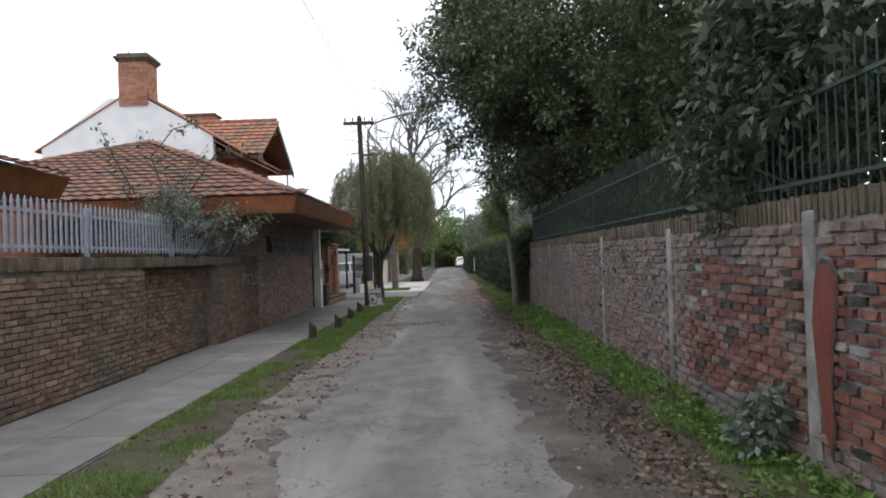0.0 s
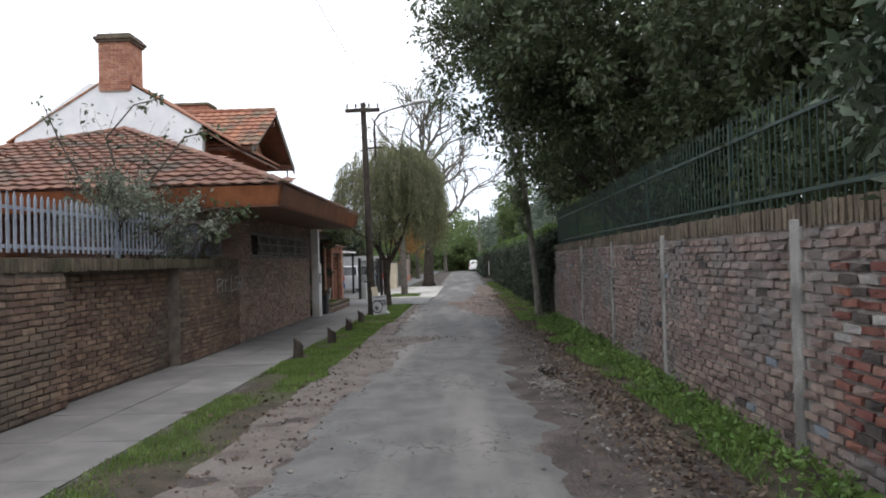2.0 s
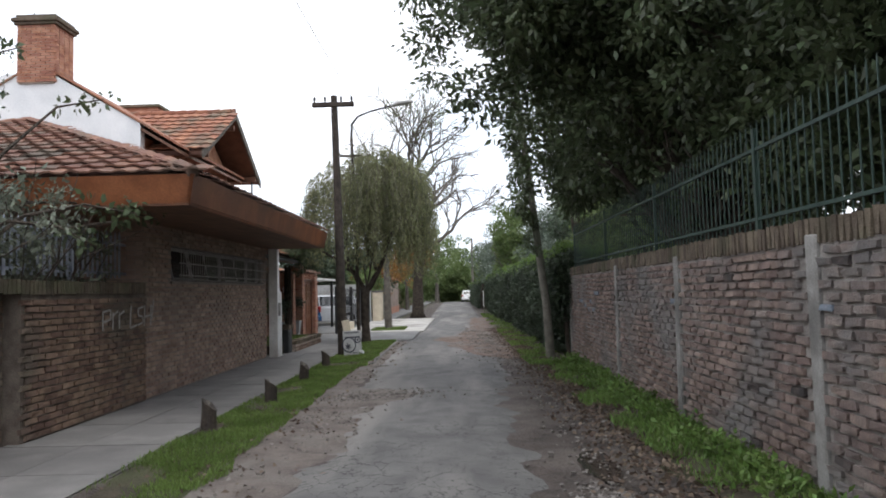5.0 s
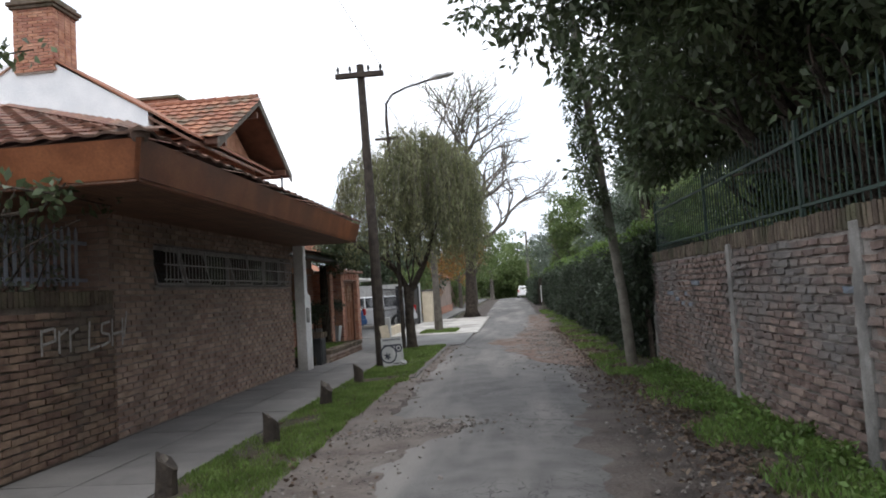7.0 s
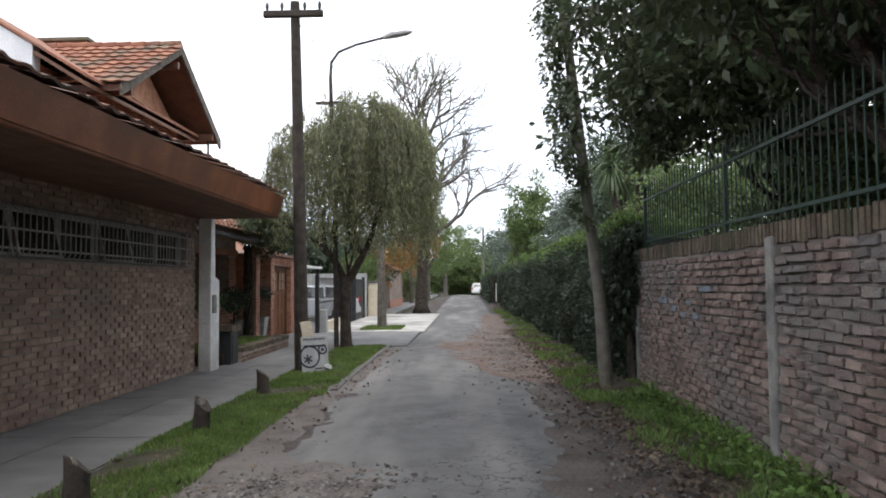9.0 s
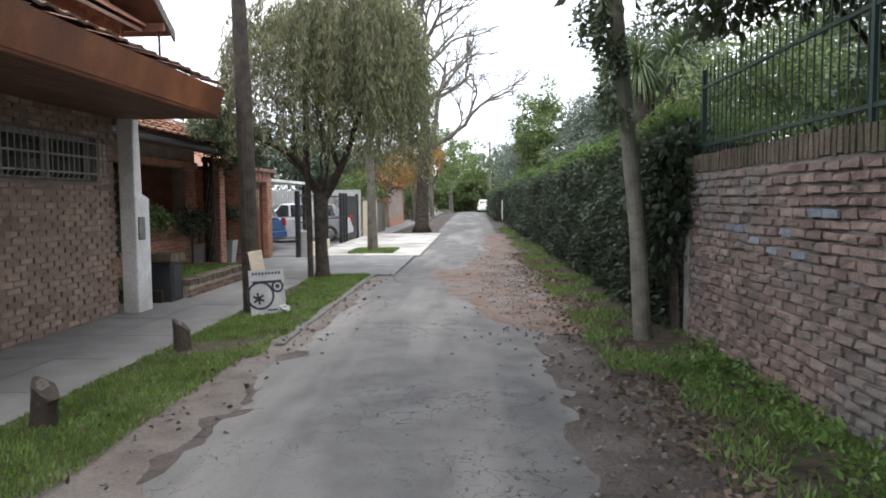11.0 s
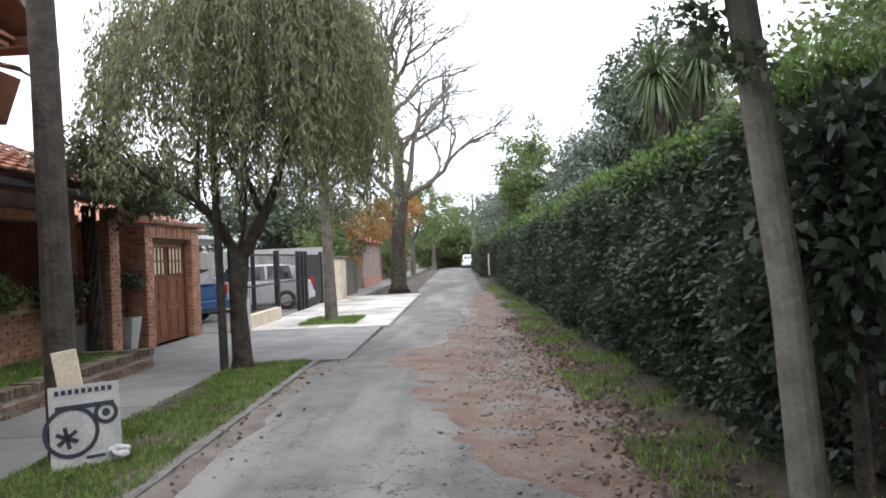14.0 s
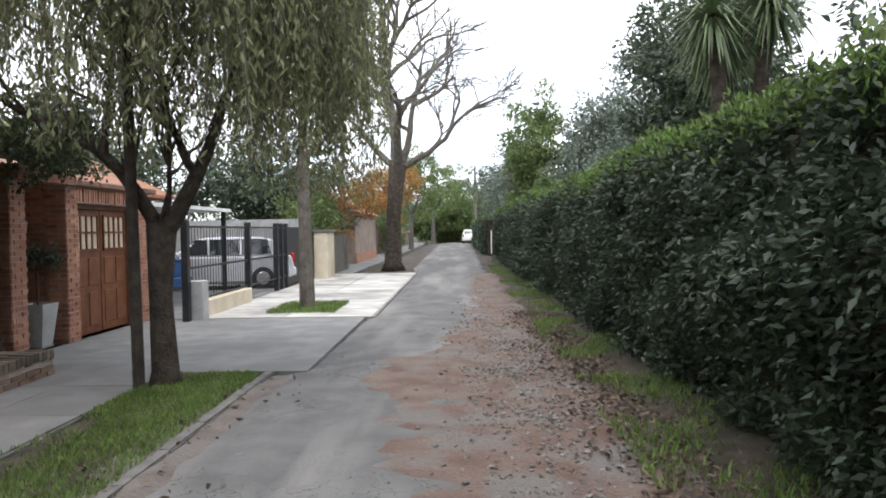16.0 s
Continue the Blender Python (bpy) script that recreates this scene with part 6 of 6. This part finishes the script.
# ---- cars ----
def car(name, label, paint, m, wagon=True):
    t = thing(name, label, "car")
    t.matrix_basis = m
    L, W = 2.15, 0.86
    low = [(-L, 0.35), (-L - 0.03, 0.6), (-L + 0.03, 0.92), (1.0, 0.95), (1.9, 0.82), (2.12, 0.66), (2.15, 0.35), (1.75, 0.22), (-1.8, 0.22)]
    roof_l = [(-L + 0.08, 0.92), (-1.75, 1.42), (-1.35, 1.52), (0.0, 1.53), (0.35, 1.47), (1.02, 0.95)] if wagon else [(-L + 0.15, 0.92), (-1.6, 1.38), (-1.2, 1.46), (0.1, 1.46), (0.4, 1.4), (1.1, 0.95)]
    def loft(outline, w0, w1, z0, z1):
        s = Shape()
        n = len(outline)
        def hw(z):
            return w0 + (w1 - w0) * max(0, min(1, (z - z0) / (z1 - z0)))
        s.v = [(x, -hw(z), z) for x, z in outline] + [(x, hw(z), z) for x, z in outline]
        s.f = [tuple(range(n)), tuple(range(2 * n - 1, n - 1, -1))] + [(i, (i + 1) % n, n + (i + 1) % n, n + i) for i in range(n)]
        return s
    body = part("body", loft(low, W, W - 0.04, 0.5, 0.95), paint, t, bevel=0.04)
    part("cabin", loft(roof_l, W - 0.05, W - 0.22, 0.92, 1.53), paint, t, bevel=0.04)
    for sgn in (-1, 1):
        for a, b in ((-1.55, -0.75), (-0.68, 0.1), (0.17, 0.6)):
            q = [(a, 0.98), (b + (0.18 if b > 0.5 else 0), 0.98), (b - (0.16 if b > 0.5 else 0), 1.4), (a + 0.1 * (a < -1), 1.4)]
            part("side_window", Shape().poly([(x, sgn * (W - 0.04 - 0.17 * (z - 0.92) / 0.61), z) for x, z in q]), M_GLASS, t)
        part("headlight", Shape().box(2.0, 2.12, sgn * 0.72 - 0.1, sgn * 0.72 + 0.1, 0.64, 0.76), M_CHROME, t, bevel=0.02)
        part("tail_light", Shape().box(-2.2, -2.08, sgn * 0.74 - 0.07, sgn * 0.74 + 0.07, 0.72, 0.98), M_REDLAMP, t, bevel=0.02)
        for x in (-1.3, 1.3):
            wheel = part("wheel", Shape().tube([(x, sgn * 0.66, 0.31), (x, sgn * 0.7, 0.31), (x, sgn * 0.86, 0.31), (x, sgn * 0.88, 0.31)], [0.26, 0.31, 0.31, 0.27], 18), M_RUBBER, t)
            part("rim", Shape().tube([(x, sgn * 0.87, 0.31), (x, sgn * 0.89, 0.31)], [0.2, 0.17], 10), M_CHROME, wheel)
    part("rear_window", Shape().poly([(-2.03, -0.6, 1.0), (-2.03, 0.6, 1.0), (-1.8, 0.55, 1.38), (-1.8, -0.55, 1.38)]), M_GLASS, t)
    part("windscreen", Shape().poly([(1.02, -0.68, 0.99), (1.02, 0.68, 0.99), (0.44, 0.6, 1.43), (0.44, -0.6, 1.43)]), M_GLASS, t)
    part("bumper", Shape().box(-2.24, -2.1, -0.8, 0.8, 0.35, 0.58), paint, t, bevel=0.03)
    return t


car("estate_car", "silver estate car parked behind the black gate", M_SILVER, pose(-6.7, 40.6, 0.0, 0, 0, 203), False)
car("hatchback_car", "blue hatchback parked beside the silver car", M_BLUECAR, pose(-8.2, 36.7, 0.02, 0, 0, 165), False)
car("parked_car", "white car parked at the far lane end", M_WHITECAR, pose(1.5, 101, 0.02, 0, 0, 90))

# bushes along the far pavement and lane end
for k, (cx, cy, cz, hx, hy, hz, n, m_, sz) in enumerate(((-5.4, 45.0, 1.5, 0.9, 1.6, 1.1, 4500, M_LEAF_LIGHT, 0.1), (-5.2, 49.5, 1.4, 0.8, 2.0, 1.2, 4500, M_LEAF_AUTUMN, 0.11), (-4.6, 70, 1.6, 1.0, 5.0, 1.5, 5000, M_LEAF_LIGHT, 0.16),
                                                      (0.0, 106, 2.4, 9.0, 2.5, 3.0, 24000, M_LEAF_LIGHT, 0.34), (-8.0, 92, 3.2, 4.0, 3.0, 3.4, 11000, M_LEAF_LIGHT, 0.25), (7.0, 94, 3.6, 4.0, 3.0, 3.6, 7000, M_LEAF_HEDGE, 0.25))):
    bush = thing("street_bush", "leafy bush along the far lane", "bush")
    p, d = clump_points(blob_centres((cx, cy, cz), (hx, hy, hz), max(40, n // 70), 120 + k), 0.35 if cy < 80 else 0.7, n, 120 + k)
    p[:, 2] = np.abs(p[:, 2])
    part("leaves", leaf_mesh("leaves", p, d, sz, m_, 0.5, 120 + k), m_, bush, kind="stuff")
    part("stem", Shape().tube([(cx, cy, -0.05), (cx, cy, cz)], [0.08, 0.03], 6), M_BARK, bush)


# ---- old graffiti ----
graffito = thing("graffiti_band", "dark red spray-painted band with black outline", "graffiti")
band = [(a + 0.2, b) for a, b in [(4.44, 1.5), (4.33, 1.49), (4.26, 1.4), (4.28, 1.2), (4.33, 1.0), (4.36, 0.7), (4.34, 0.45), (4.38, 0.25), (4.47, 0.45), (4.53, 0.8), (4.56, 1.1), (4.52, 1.35)]]
part("paint", Shape().prism(band, "x", WR - 0.040, WR - 0.028), M_REDPAINT, graffito)
cy, cz = 4.68, 0.92
edge = [(cy + (a - cy) * 1.14, cz + (b - cz) * 1.06) for a, b in band]
part("outline", Shape().prism(edge, "x", WR - 0.0375, WR - 0.030), M_BLACKPAINT, graffito)
scrawl = thing("chalk_scrawl", "pale painted letters scrawled across the brick corner", "graffiti")
GLYPHS = [(15.75, ((0, 0, 0, 0.22), (0, 0.22, 0.16, 0.24), (0.16, 0.24, 0.17, 0.13), (0.17, 0.13, 0, 0.1))), (16.02, ((0, 0, 0, 0.2), (0, 0.17, 0.12, 0.22))), (16.2, ((0, 0, 0, 0.2), (0, 0.17, 0.12, 0.22))),
          (16.52, ((0, 0, 0.02, 0.26), (0, 0, 0.17, 0.02))), (16.75, ((0, 0.02, 0.14, 0.05), (0.14, 0.05, 0.13, 0.13), (0.13, 0.13, 0.01, 0.15), (0.01, 0.15, 0.02, 0.24), (0.02, 0.24, 0.15, 0.26))),
          (16.97, ((0, 0, 0.01, 0.27), (0.17, 0, 0.18, 0.27), (0, 0.13, 0.17, 0.14))), (17.22, ((0, 0.08, 0.06, 0.34),))]
for y0, lines in GLYPHS:
    for a, b, c, d in lines:
        ang = math.degrees(math.atan2(d - b, c - a))
        ln = 1.18 * math.hypot(c - a, d - b)
        x = max(WL, HX) + 0.024
        part("stroke", Shape().box(-0.002, 0.003, 0, ln, -0.014, 0.014, 0, pose(x, y0 - 0.15 + a * 1.25, 1.12 + b * 1.1, ang, 0, 0)), M_SCRAWL, scrawl)

# ---- pale board on the far hedge ----
hedge_board = thing("notice_board", "pale board fixed to stakes before the hedge", "sign")
part("panel", Shape().box(1.78, 1.81, 53.0, 53.6, 0.45, 1.5), M_WHITE_POST, hedge_board, bevel=0.006)
for yy in (53.1, 53.5):
    part("stake", Shape().box(1.815, 1.85, yy - 0.02, yy + 0.02, -0.05, 1.4), M_POLE_PALE, hedge_board)
